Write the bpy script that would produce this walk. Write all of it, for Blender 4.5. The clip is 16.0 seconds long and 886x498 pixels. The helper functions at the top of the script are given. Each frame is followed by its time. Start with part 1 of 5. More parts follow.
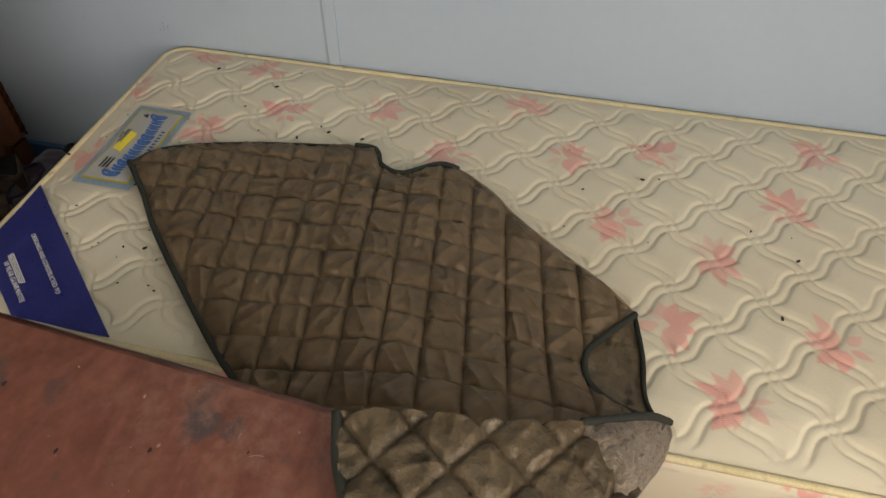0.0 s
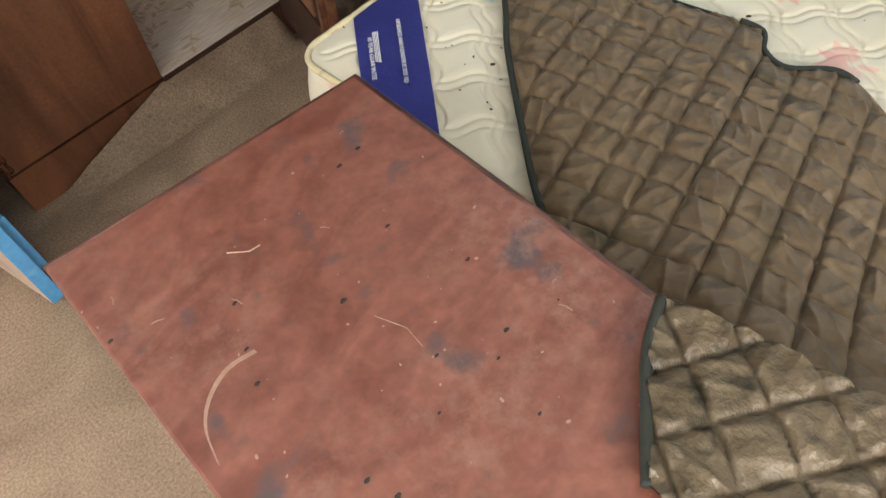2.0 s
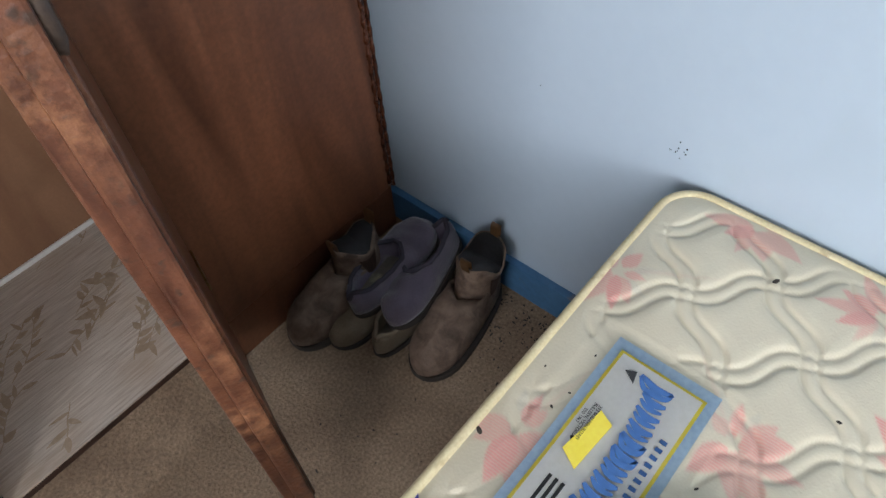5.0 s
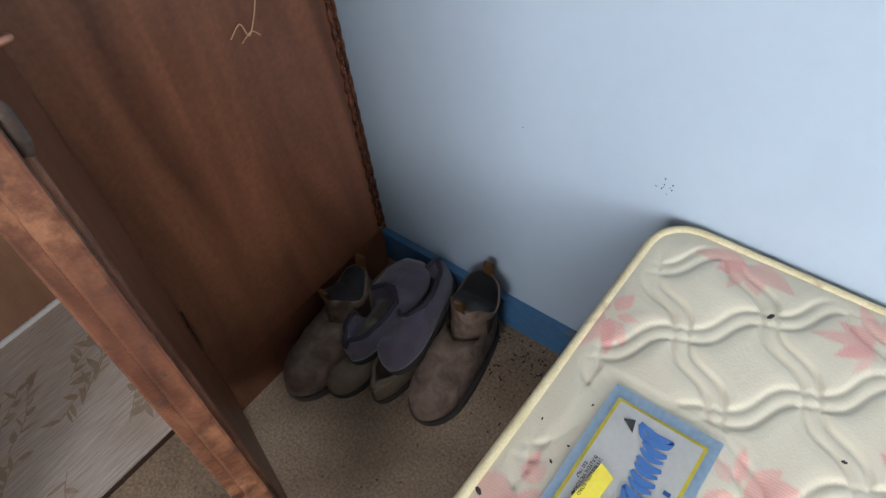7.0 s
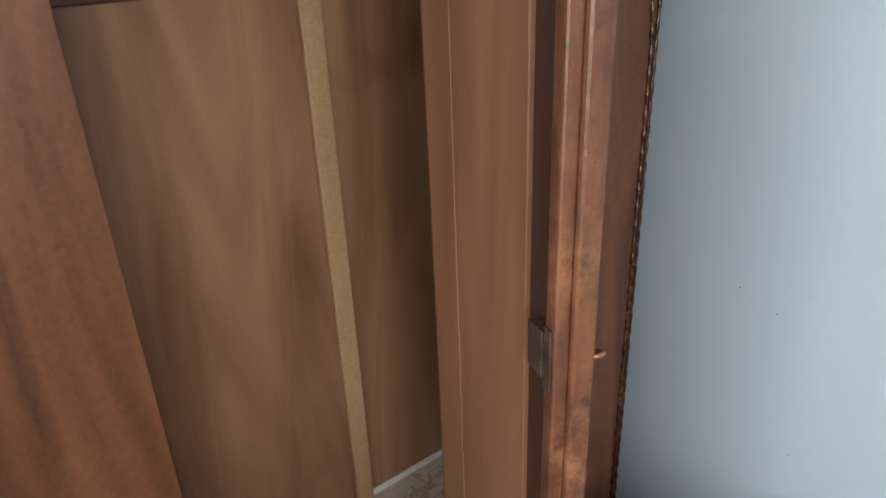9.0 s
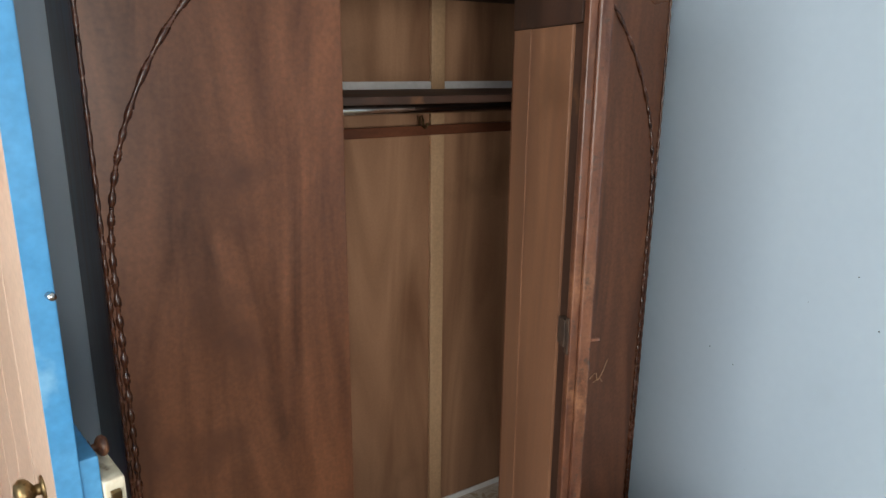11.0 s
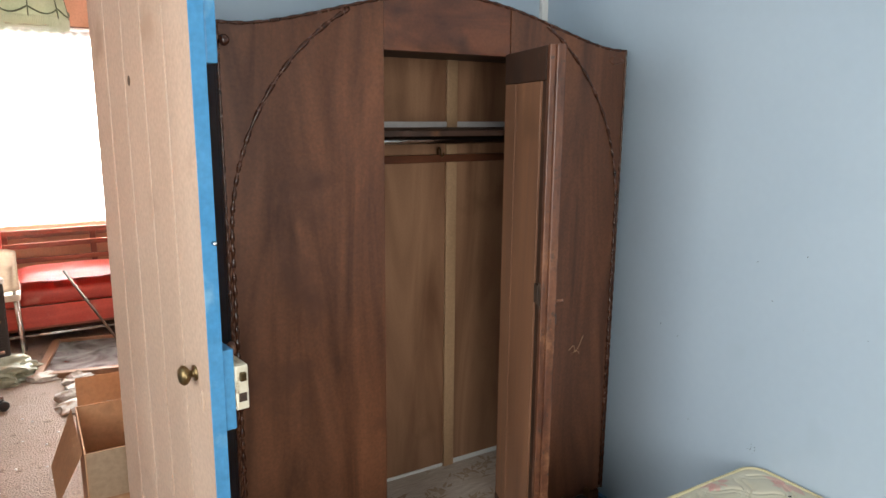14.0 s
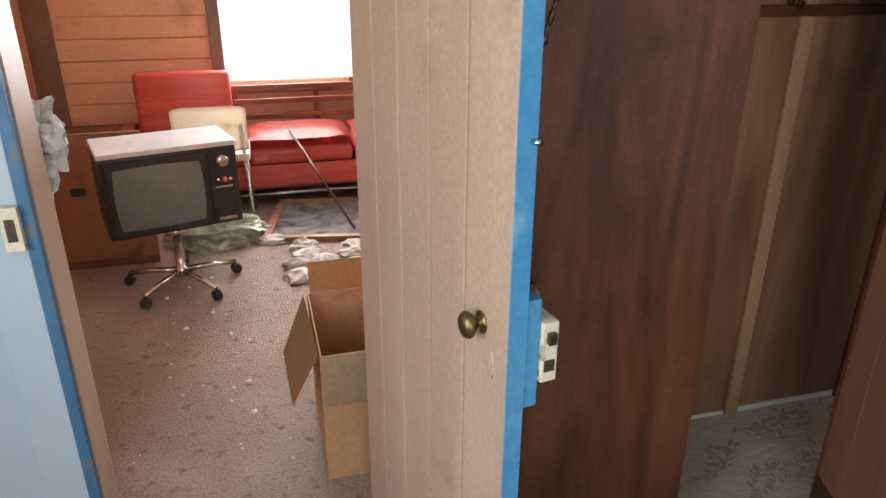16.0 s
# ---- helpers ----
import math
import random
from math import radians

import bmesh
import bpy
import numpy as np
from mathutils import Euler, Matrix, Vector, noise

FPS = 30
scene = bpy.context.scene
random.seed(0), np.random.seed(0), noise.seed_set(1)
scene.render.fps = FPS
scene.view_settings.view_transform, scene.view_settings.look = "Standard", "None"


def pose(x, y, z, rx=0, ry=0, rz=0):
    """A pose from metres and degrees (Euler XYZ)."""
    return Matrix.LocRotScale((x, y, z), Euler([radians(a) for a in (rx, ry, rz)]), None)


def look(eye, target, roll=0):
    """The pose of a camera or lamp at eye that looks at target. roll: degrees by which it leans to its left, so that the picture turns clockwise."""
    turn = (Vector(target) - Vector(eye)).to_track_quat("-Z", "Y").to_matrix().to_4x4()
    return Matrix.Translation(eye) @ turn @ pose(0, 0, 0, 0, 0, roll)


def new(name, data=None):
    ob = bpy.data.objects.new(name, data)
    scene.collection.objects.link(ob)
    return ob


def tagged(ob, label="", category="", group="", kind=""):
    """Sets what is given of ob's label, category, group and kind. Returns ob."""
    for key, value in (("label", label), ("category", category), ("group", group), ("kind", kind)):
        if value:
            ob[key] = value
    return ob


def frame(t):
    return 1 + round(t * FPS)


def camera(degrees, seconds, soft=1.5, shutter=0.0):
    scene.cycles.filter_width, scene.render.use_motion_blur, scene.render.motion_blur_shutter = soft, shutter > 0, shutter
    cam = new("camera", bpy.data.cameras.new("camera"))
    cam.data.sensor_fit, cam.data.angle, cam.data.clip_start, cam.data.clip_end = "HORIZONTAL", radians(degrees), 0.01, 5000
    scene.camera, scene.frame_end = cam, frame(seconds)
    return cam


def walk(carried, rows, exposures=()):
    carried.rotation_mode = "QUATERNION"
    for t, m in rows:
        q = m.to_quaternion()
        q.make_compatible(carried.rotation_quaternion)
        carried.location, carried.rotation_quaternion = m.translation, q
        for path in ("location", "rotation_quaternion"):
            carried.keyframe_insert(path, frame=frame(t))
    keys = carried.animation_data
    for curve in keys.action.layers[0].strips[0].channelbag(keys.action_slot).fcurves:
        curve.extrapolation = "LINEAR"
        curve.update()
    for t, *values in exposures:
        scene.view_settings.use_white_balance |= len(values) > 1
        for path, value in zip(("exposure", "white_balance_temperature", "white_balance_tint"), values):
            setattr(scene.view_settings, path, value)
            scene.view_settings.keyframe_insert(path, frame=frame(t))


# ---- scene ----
cam = camera(65.3, 16.0)
PATH = [
    (0, (-1.464, -1.661, 1.462), (-0.112, -1.359, 0.02), 0.3),
    (0.5, (-1.445, -1.608, 1.456), (-0.214, -1.02, -0.006), 1.1),
    (1, (-1.465, -1.562, 1.442), (-0.345, -0.818, -0.039), 0.6),
    (1.5, (-1.505, -1.561, 1.392), (-0.608, -0.749, -0.2), -2.0),
    (2, (-1.5, -1.523, 1.392), (-0.691, -0.748, -0.265), -3.4),
    (2.5, (-1.472, -1.325, 1.399), (-0.584, -0.566, -0.224), -2.5),
    (3, (-1.338, -1.134, 1.39), (-0.289, -0.414, -0.153), 0.9),
    (3.5, (-1.048, -1.0, 1.348), (-0.061, -0.213, -0.203), -1.1),
    (4, (-0.876, -0.897, 1.3), (0.058, -0.049, -0.252), -3.2),
    (4.5, (-0.775, -0.836, 1.251), (0.121, 0.028, -0.313), -4.2),
    (7, (-0.700, -0.816, 1.269), (0.232, 0.085, -0.255), -8.0),
    (7.5, (-0.734, -0.818, 1.300), (0.225, 0.100, -0.195), -8.1),
    (8, (-0.937, -0.77, 1.336), (0.236, 0.344, 0.16), -4.4),
    (8.5, (-1.031, -0.744, 1.429), (0.111, 0.567, 0.44), -4.3),
    (9, (-1.088, -0.738, 1.473), (0.018, 0.688, 0.612), -2.4),
    (9.5, (-1.130, -0.733, 1.497), (-0.100, 0.771, 0.70), -1.3),
    (12, (-1.794, -1.659, 1.593), (-0.759, 0.015, 1.235), 2.3),
    (12.5, (-1.839, -1.724, 1.575), (-0.903, 0.006, 1.212), 2.1),
    (13, (-1.846, -1.757, 1.569), (-0.84, -0.06, 1.242), 2.0),
    (13.5, (-1.841, -1.769, 1.565), (-0.801, -0.095, 1.224), 1.3),
    (14, (-1.832, -1.768, 1.562), (-0.812, -0.092, 1.172), 0.5),
    (14.5, (-1.831, -1.764, 1.566), (-0.821, -0.078, 1.192), -0.1),
    (15, (-1.84, -1.651, 1.56), (-1.026, 0.113, 1.085), -1.1),
    (15.5, (-1.848, -1.369, 1.526), (-1.268, 0.445, 0.915), -0.8),
    (16, (-1.855, -1.13, 1.506), (-1.371, 0.651, 0.738), 0.2),
]
walk(cam, [(t, look(e, g, r)) for t, e, g, r in PATH],
     [(0, -0.7, 7700, 15), (0.6, -0.15, 7600, 14), (1.5, 0.4, 6900, 11), (2.5, 0.45, 6800, 11), (3.5, 0.28, 6500, 11), (4.5, 0.35, 6250, 12), (7.5, 0.45, 6100, 13), (9, 0.45, 6600, 10), (12, 0.05, 6450, 7), (14.5, -0.05, 6450, 7), (16, -0.4, 6350, 8)])

# ---- world and light ----
world = bpy.data.worlds.new("sky")
scene.world = world
world.use_nodes = True
wn = world.node_tree
sky = wn.nodes.new("ShaderNodeTexSky")
sky.sky_type, sky.sun_disc = "NISHITA", False
sky.sun_elevation, sky.sun_rotation = radians(48), radians(-60)
wn.links.new(sky.outputs[0], wn.nodes["Background"].inputs[0])
wn.nodes["Background"].inputs[1].default_value = 0.12


def window_light(name, m, sx, sy, watts, color):
    d = bpy.data.lights.new(name, "AREA")
    d.shape, d.size, d.size_y, d.energy, d.color = "RECTANGLE", sx, sy, watts, color
    ob = new(name, d)
    ob.matrix_world = m
    return ob


window_light("bedroom_window_light", look((-3.02, -1.12, 1.5), (0, -0.8, 0.95)), 1.4, 1.2, 46, (1.0, 0.97, 0.93))
# added front fill for wardrobe and mattress, from an assumed south window
window_light("bedroom_south_fill_light", look((-1.9, -3.07, 1.5), (-1.0, 0, 0.8)), 1.2, 1.2, 50, (1.0, 0.96, 0.90))
window_light("lounge_window_light", look((-1.6, 4.02, 1.4), (-1.7, 0, 0.9)), 0.8, 1.3, 190, (1.0, 0.98, 0.96))
# added fill from the east side of the lounge, no known window there
window_light("lounge_side_fill_light", look((0.22, 2.3, 1.4), (-3, 2.5, 0.7)), 1.1, 1.2, 18, (1.0, 0.97, 0.93))


# ---- materials ----
def surf(name, c1, c2, rough=0.7, scale=(8, 8, 8), fine=60, bump=0.15, dist=0.004, metal=0.0, c3=None, spots=0.0,
         spot_scale=5.0, spec=0.5, sheen=0.0, warp=0.6, grain=0.25, dust=None):
    """Two-scale noise colour with stains of a third colour and fine relief."""
    m = bpy.data.materials.new(name)
    m.use_nodes = True
    n, l = m.node_tree.nodes, m.node_tree.links
    b = n["Principled BSDF"]
    co = n.new("ShaderNodeTexCoord")
    mp = n.new("ShaderNodeMapping")
    mp.inputs["Scale"].default_value = scale
    l.new(co.outputs["Object"], mp.inputs[0])
    big = n.new("ShaderNodeTexNoise")
    big.inputs["Scale"].default_value, big.inputs["Detail"].default_value = 1.0, 8
    big.inputs["Distortion"].default_value = warp
    l.new(mp.outputs[0], big.inputs[0])
    ramp = n.new("ShaderNodeValToRGB")
    ramp.color_ramp.elements[0].position, ramp.color_ramp.elements[1].position = 0.3, 0.72
    ramp.color_ramp.elements[0].color, ramp.color_ramp.elements[1].color = (*c1, 1), (*c2, 1)
    l.new(big.outputs["Fac"], ramp.inputs[0])
    small = n.new("ShaderNodeTexNoise")
    small.inputs["Scale"].default_value, small.inputs["Detail"].default_value = fine, 4
    l.new(co.outputs["Object"], small.inputs[0])
    mix = n.new("ShaderNodeMix")
    mix.data_type, mix.blend_type = "RGBA", "OVERLAY"
    mix.inputs[0].default_value = grain
    l.new(ramp.outputs[0], mix.inputs[6])
    l.new(small.outputs["Fac"], mix.inputs[7])
    out = mix.outputs[2]
    if c3:
        st = n.new("ShaderNodeTexNoise")
        st.inputs["Scale"].default_value, st.inputs["Detail"].default_value = spot_scale, 6
        l.new(co.outputs["Object"], st.inputs[0])
        r2 = n.new("ShaderNodeValToRGB")
        r2.color_ramp.elements[0].position, r2.color_ramp.elements[1].position = 0.62 - spots, 0.72 - spots * 0.5
        l.new(st.outputs["Fac"], r2.inputs[0])
        mx = n.new("ShaderNodeMix")
        mx.data_type = "RGBA"
        mx.inputs[7].default_value = (*c3, 1)
        l.new(r2.outputs[0], mx.inputs[0])
        l.new(out, mx.inputs[6])
        out = mx.outputs[2]
    if dust:
        d1 = n.new("ShaderNodeTexNoise")
        d1.inputs["Scale"].default_value, d1.inputs["Detail"].default_value, d1.inputs["Roughness"].default_value = 30, 10, 0.75
        d2 = n.new("ShaderNodeTexNoise")
        d2.inputs["Scale"].default_value, d2.inputs["Detail"].default_value = 3.5, 4
        l.new(co.outputs["Object"], d1.inputs[0])
        l.new(co.outputs["Object"], d2.inputs[0])
        f1 = n.new("ShaderNodeMapRange")
        f1.inputs["From Min"].default_value, f1.inputs["From Max"].default_value = 0.45, 0.68
        l.new(d1.outputs["Fac"], f1.inputs[0])
        f2 = n.new("ShaderNodeMapRange")
        f2.inputs["From Min"].default_value, f2.inputs["From Max"].default_value = 0.44, 0.66
        l.new(d2.outputs["Fac"], f2.inputs[0])
        fm = n.new("ShaderNodeMath")
        fm.operation = "MULTIPLY"
        l.new(f1.outputs[0], fm.inputs[0])
        l.new(f2.outputs[0], fm.inputs[1])
        md = n.new("ShaderNodeMix")
        md.data_type = "RGBA"
        md.inputs[7].default_value = (*dust, 1)
        l.new(fm.outputs[0], md.inputs[0])
        l.new(out, md.inputs[6])
        out = md.outputs[2]
    l.new(out, b.inputs["Base Color"])
    b.inputs["Metallic"].default_value = metal
    b.inputs["Specular IOR Level"].default_value = spec
    rr = n.new("ShaderNodeMapRange")
    rr.inputs["To Min"].default_value, rr.inputs["To Max"].default_value = max(0.02, rough - 0.12), min(1, rough + 0.12)
    l.new(big.outputs["Fac"], rr.inputs[0])
    l.new(rr.outputs[0], b.inputs["Roughness"])
    if sheen:
        b.inputs["Sheen Weight"].default_value = sheen
    if bump:
        bp = n.new("ShaderNodeBump")
        bp.inputs["Strength"].default_value, bp.inputs["Distance"].default_value = bump, dist
        l.new(small.outputs["Fac"], bp.inputs["Height"])
        l.new(bp.outputs[0], b.inputs["Normal"])
    return m


WALL_BLUE = surf("pale_blue_paint", (0.385, 0.47, 0.56), (0.42, 0.505, 0.59), 0.42, (1.2, 1.2, 1.2), 40, 0.03, 0.001, grain=0.03, c3=(0.37, 0.45, 0.525), spots=0.0, spot_scale=2.5)
BLUE = surf("bright_blue_paint", (0.055, 0.24, 0.47), (0.085, 0.29, 0.53), 0.4, (6, 6, 6), 70, 0.15, 0.002, c3=(0.2, 0.42, 0.62), spots=0.02, spot_scale=9)
SKIRT_BLUE = surf("skirting_blue_paint", (0.038, 0.118, 0.235), (0.06, 0.155, 0.285), 0.5, (6, 6, 6), 70, 0.1, 0.002, c3=(0.16, 0.15, 0.13), spots=0.02, spot_scale=14)
CEIL = surf("ceiling_paint", (0.62, 0.68, 0.70), (0.68, 0.73, 0.74), 0.7, (2, 2, 2), 60, 0.05)
CARPET = surf("worn_beige_carpet", (0.185, 0.130, 0.089), (0.30, 0.222, 0.154), 0.95, (5, 5, 5), 170, 0.55, 0.005, grain=0.75, c3=(0.17, 0.122, 0.086), spots=0.03, spot_scale=3.2, spec=0.1)
CARPET_FAR = surf("dusty_brown_carpet", (0.25, 0.175, 0.135), (0.36, 0.275, 0.23), 0.68, (2.2, 2.2, 2.2), 110, 1.0, 0.012, c3=(0.17, 0.115, 0.085), spots=0.04, spot_scale=22, spec=0.5, grain=0.7)
VENEER = surf("dark_walnut_veneer", (0.064, 0.0250, 0.0135), (0.168, 0.066, 0.0320), 0.34, (7, 7, 1.0), 120, 0.06, 0.001, c3=(0.075, 0.030, 0.017), spots=0.0, spot_scale=3.0, warp=2.4, spec=0.4, grain=0.35)
VENEER_RED = surf("reddish_header_veneer", (0.080, 0.028, 0.015), (0.165, 0.058, 0.027), 0.38, (2.5, 9, 9), 120, 0.06, 0.001, c3=(0.024, 0.012, 0.009), spots=0.03, spot_scale=3.0, warp=2.0)
RAW_BACK = surf("varnished_plywood", (0.185, 0.090, 0.050), (0.41, 0.228, 0.132), 0.40, (5, 5, 0.5), 150, 0.05, 0.001, c3=(0.15, 0.075, 0.038), spots=0.05, spot_scale=2.2, warp=2.6, grain=0.12)
RAW_DOOR = surf("orange_plywood", (0.150, 0.068, 0.036), (0.25, 0.120, 0.064), 0.5, (9, 9, 0.7), 150, 0.05, 0.001, c3=(0.12, 0.055, 0.026), spots=0.03, spot_scale=2.2, warp=1.8, grain=0.12)
DARK_WOOD = surf("dark_edge_wood", (0.022, 0.010, 0.006), (0.055, 0.023, 0.013), 0.58, (9, 9, 2), 120, 0.1, 0.002, c3=(0.10, 0.045, 0.02), spots=0.0, spot_scale=12)
WORN_EDGE = surf("worn_orange_edge_wood", (0.055, 0.020, 0.012), (0.150, 0.058, 0.030), 0.36, (40, 40, 9), 140, 0.35, 0.003, c3=(0.05, 0.028, 0.02), spots=0.02, spot_scale=70, dust=(0.36, 0.17, 0.085))
BEAD = surf("carved_bead_moulding", (0.022, 0.008, 0.005), (0.09, 0.030, 0.014), 0.25, (60, 60, 60), 160, 0.1, 0.001)
BATTEN = surf("pale_batten_wood", (0.36, 0.215, 0.115), (0.50, 0.32, 0.185), 0.55, (14, 14, 1.2), 150, 0.05, 0.001)
TABLE = surf("scuffed_red_brown_top", (0.125, 0.040, 0.027), (0.205, 0.078, 0.053), 0.36, (6, 12, 6), 70, 0.10, 0.002, c3=(0.075, 0.050, 0.050), spots=0.02, spot_scale=13, warp=2.2, grain=0.35, dust=(0.235, 0.125, 0.09))
DARK_TABLE = surf("dark_worn_table_edge", (0.050, 0.018, 0.013), (0.115, 0.042, 0.028), 0.4, (14, 14, 14), 90, 0.15, 0.002, c3=(0.18, 0.07, 0.045), spots=0.02, spot_scale=18)
DUST = surf("pale_scuff", (0.24, 0.135, 0.095), (0.34, 0.21, 0.155), 0.8, (30, 30, 30), 200, 0.1)
TAN = surf("tan_door_paint", (0.40, 0.285, 0.215), (0.47, 0.345, 0.265), 0.42, (5, 5, 0.8), 90, 0.08, 0.002, c3=(0.34, 0.23, 0.165), spots=0.0, spot_scale=5)
PINK = surf("peach_wall_paint", (0.56, 0.28, 0.165), (0.64, 0.34, 0.205), 0.5, (2, 2, 2), 80, 0.08, 0.002, c3=(0.42, 0.20, 0.115), spots=0.01, spot_scale=3)
BROWN_PAINT = surf("brown_trim_paint", (0.115, 0.055, 0.035), (0.17, 0.085, 0.055), 0.45, (4, 4, 4), 90, 0.08)
LOWER_WALL = surf("orange_brown_panel_paint", (0.24, 0.105, 0.055), (0.31, 0.14, 0.075), 0.55, (4, 4, 4), 90, 0.08, c3=(0.15, 0.07, 0.04), spots=0.02)
RED = surf("red_vinyl", (0.38, 0.040, 0.028), (0.52, 0.085, 0.058), 0.36, (1.5, 3, 22), 90, 0.1, c3=(0.5, 0.16, 0.12), spots=0.0, spot_scale=6)
SOFA_WOOD = surf("sofa_frame_wood", (0.16, 0.045, 0.025), (0.25, 0.075, 0.04), 0.35, (3, 9, 9), 90, 0.08)
CREAM = surf("cream_vinyl", (0.60, 0.52, 0.42), (0.70, 0.62, 0.52), 0.4, (5, 5, 5), 80, 0.08, c3=(0.45, 0.36, 0.28), spots=0.0)
CHROME = surf("tarnished_chrome", (0.48, 0.47, 0.46), (0.66, 0.65, 0.63), 0.22, (20, 20, 20), 150, 0.03, metal=1.0)
BRASS = surf("aged_brass", (0.15, 0.105, 0.05), (0.25, 0.18, 0.09), 0.38, (30, 30, 30), 150, 0.08, metal=1.0, c3=(0.05, 0.035, 0.02), spots=0.02, spot_scale=50)
IRON = surf("rusty_iron", (0.06, 0.045, 0.038), (0.13, 0.085, 0.06), 0.55, (40, 40, 40), 200, 0.3, metal=0.6)
COPPER = surf("coppery_key", (0.36, 0.17, 0.11), (0.46, 0.23, 0.15), 0.35, (40, 40, 40), 200, 0.1, metal=0.8)
BLACK = surf("black_plastic", (0.012, 0.012, 0.013), (0.028, 0.027, 0.027), 0.45, (20, 20, 20), 120, 0.08)
SCREEN = surf("grey_tube_glass", (0.14, 0.155, 0.13), (0.165, 0.18, 0.155), 0.12, (3, 3, 3), 90, 0.0)
GREY_WHITE = surf("dusty_white_laminate", (0.55, 0.53, 0.53), (0.68, 0.66, 0.65), 0.5, (6, 6, 6), 80, 0.06, c3=(0.42, 0.38, 0.36), spots=0.01)
CARD = surf("brown_cardboard", (0.38, 0.20, 0.098), (0.45, 0.25, 0.13), 0.75, (5, 5, 5), 60, 0.06, c3=(0.30, 0.165, 0.085), spots=0.0)
CARD_PALE = surf("pale_cardboard", (0.48, 0.34, 0.22), (0.54, 0.39, 0.26), 0.75, (5, 5, 5), 60, 0.06)
PAPER = surf("crumpled_paper", (0.36, 0.33, 0.29), (0.62, 0.60, 0.57), 0.7, (18, 18, 18), 90, 0.1, c3=(0.20, 0.115, 0.06), spots=0.10, spot_scale=11)
PAPER_BLUE = surf("printed_wrapping", (0.62, 0.61, 0.60), (0.78, 0.77, 0.75), 0.55, (18, 18, 18), 90, 0.1, c3=(0.16, 0.28, 0.58), spots=0.02, spot_scale=22)
BAG = surf("dusty_green_plastic_bag", (0.20, 0.22, 0.15), (0.38, 0.40, 0.31), 0.35, (14, 14, 14), 90, 0.1)
MATTRESS_SIDE_GREY = surf("grey_ticking", (0.38, 0.35, 0.31), (0.45, 0.42, 0.37), 0.8, (12, 12, 12), 200, 0.2)
PIPING = surf("yellowed_piping", (0.55, 0.47, 0.27), (0.66, 0.575, 0.36), 0.6, (20, 20, 20), 260, 0.2, c3=(0.3, 0.22, 0.12), spots=0.0, spot_scale=20)
BAND = surf("blue_printed_band", (0.040, 0.050, 0.27), (0.055, 0.068, 0.33), 0.5, (10, 10, 10), 160, 0.1)
LABEL_WHITE = surf("label_white", (0.74, 0.74, 0.72), (0.80, 0.80, 0.78), 0.4, (10, 10, 10), 160, 0.05)
LABEL_BLUE = surf("label_pale_blue", (0.36, 0.50, 0.65), (0.42, 0.56, 0.70), 0.4, (10, 10, 10), 160, 0.05)
LABEL_YELLOW = surf("label_yellow", (0.80, 0.66, 0.05), (0.86, 0.72, 0.10), 0.4, (10, 10, 10), 160, 0.05)
INK_BLUE = surf("label_dark_blue", (0.045, 0.13, 0.36), (0.06, 0.16, 0.41), 0.4, (10, 10, 10), 160, 0.05)
INK = surf("black_print", (0.02, 0.02, 0.02), (0.035, 0.035, 0.035), 0.5, (10, 10, 10), 160, 0.0)
QUILT = surf("olive_brown_nylon", (0.190, 0.130, 0.072), (0.295, 0.208, 0.120), 0.42, (9, 9, 9), 40, 0.45, 0.010, sheen=0.1, c3=(0.13, 0.098, 0.052), spots=0.0, spot_scale=9)
LINING = surf("shiny_khaki_lining", (0.15, 0.110, 0.064), (0.26, 0.198, 0.125), 0.24, (14, 14, 14), 38, 0.7, 0.014, sheen=0.1, c3=(0.07, 0.055, 0.03), spots=0.04, spot_scale=24)
BINDING = surf("dark_green_binding", (0.011, 0.014, 0.010), (0.022, 0.026, 0.018), 0.8, (30, 30, 30), 260, 0.3)
FLEECE = surf("grey_fleece", (0.33, 0.26, 0.19), (0.48, 0.40, 0.31), 0.95, (30, 30, 30), 130, 1.0, 0.01, sheen=0.4)
SUEDE = surf("dusty_brown_suede", (0.070, 0.045, 0.032), (0.215, 0.150, 0.110), 0.8, (30, 30, 30), 120, 0.5, 0.004, c3=(0.055, 0.034, 0.025), spots=0.04, spot_scale=22)
ELASTIC = surf("brown_elastic", (0.055, 0.030, 0.022), (0.085, 0.048, 0.036), 0.9, (200, 200, 6), 300, 0.3)
BOOT_IN = surf("dark_boot_lining", (0.014, 0.014, 0.016), (0.03, 0.03, 0.033), 0.9, (20, 20, 20), 160, 0.2)
RUBBER = surf("dark_rubber_sole", (0.018, 0.015, 0.013), (0.04, 0.033, 0.028), 0.8, (20, 20, 20), 160, 0.2)
PURPLE = surf("purple_felt", (0.062, 0.050, 0.075), (0.105, 0.088, 0.125), 0.95, (16, 16, 16), 300, 0.5, 0.003, sheen=0.4, c3=(0.15, 0.13, 0.14), spots=-0.02, spot_scale=12)
PURPLE_TRIM = surf("dark_felt_trim", (0.025, 0.023, 0.034), (0.042, 0.038, 0.055), 0.95, (30, 30, 30), 300, 0.4)
INSOLE = surf("worn_insole", (0.06, 0.05, 0.045), (0.13, 0.115, 0.09), 0.9, (16, 16, 16), 160, 0.2, c3=(0.25, 0.21, 0.14), spots=0.0, spot_scale=18)
OLIVE_SLIPPER = surf("dusty_olive_canvas", (0.115, 0.088, 0.058), (0.18, 0.142, 0.098), 0.9, (16, 16, 16), 260, 0.4)
TAB = surf("printed_brown_tape", (0.13, 0.065, 0.025), (0.19, 0.10, 0.04), 0.6, (40, 40, 40), 200, 0.1)
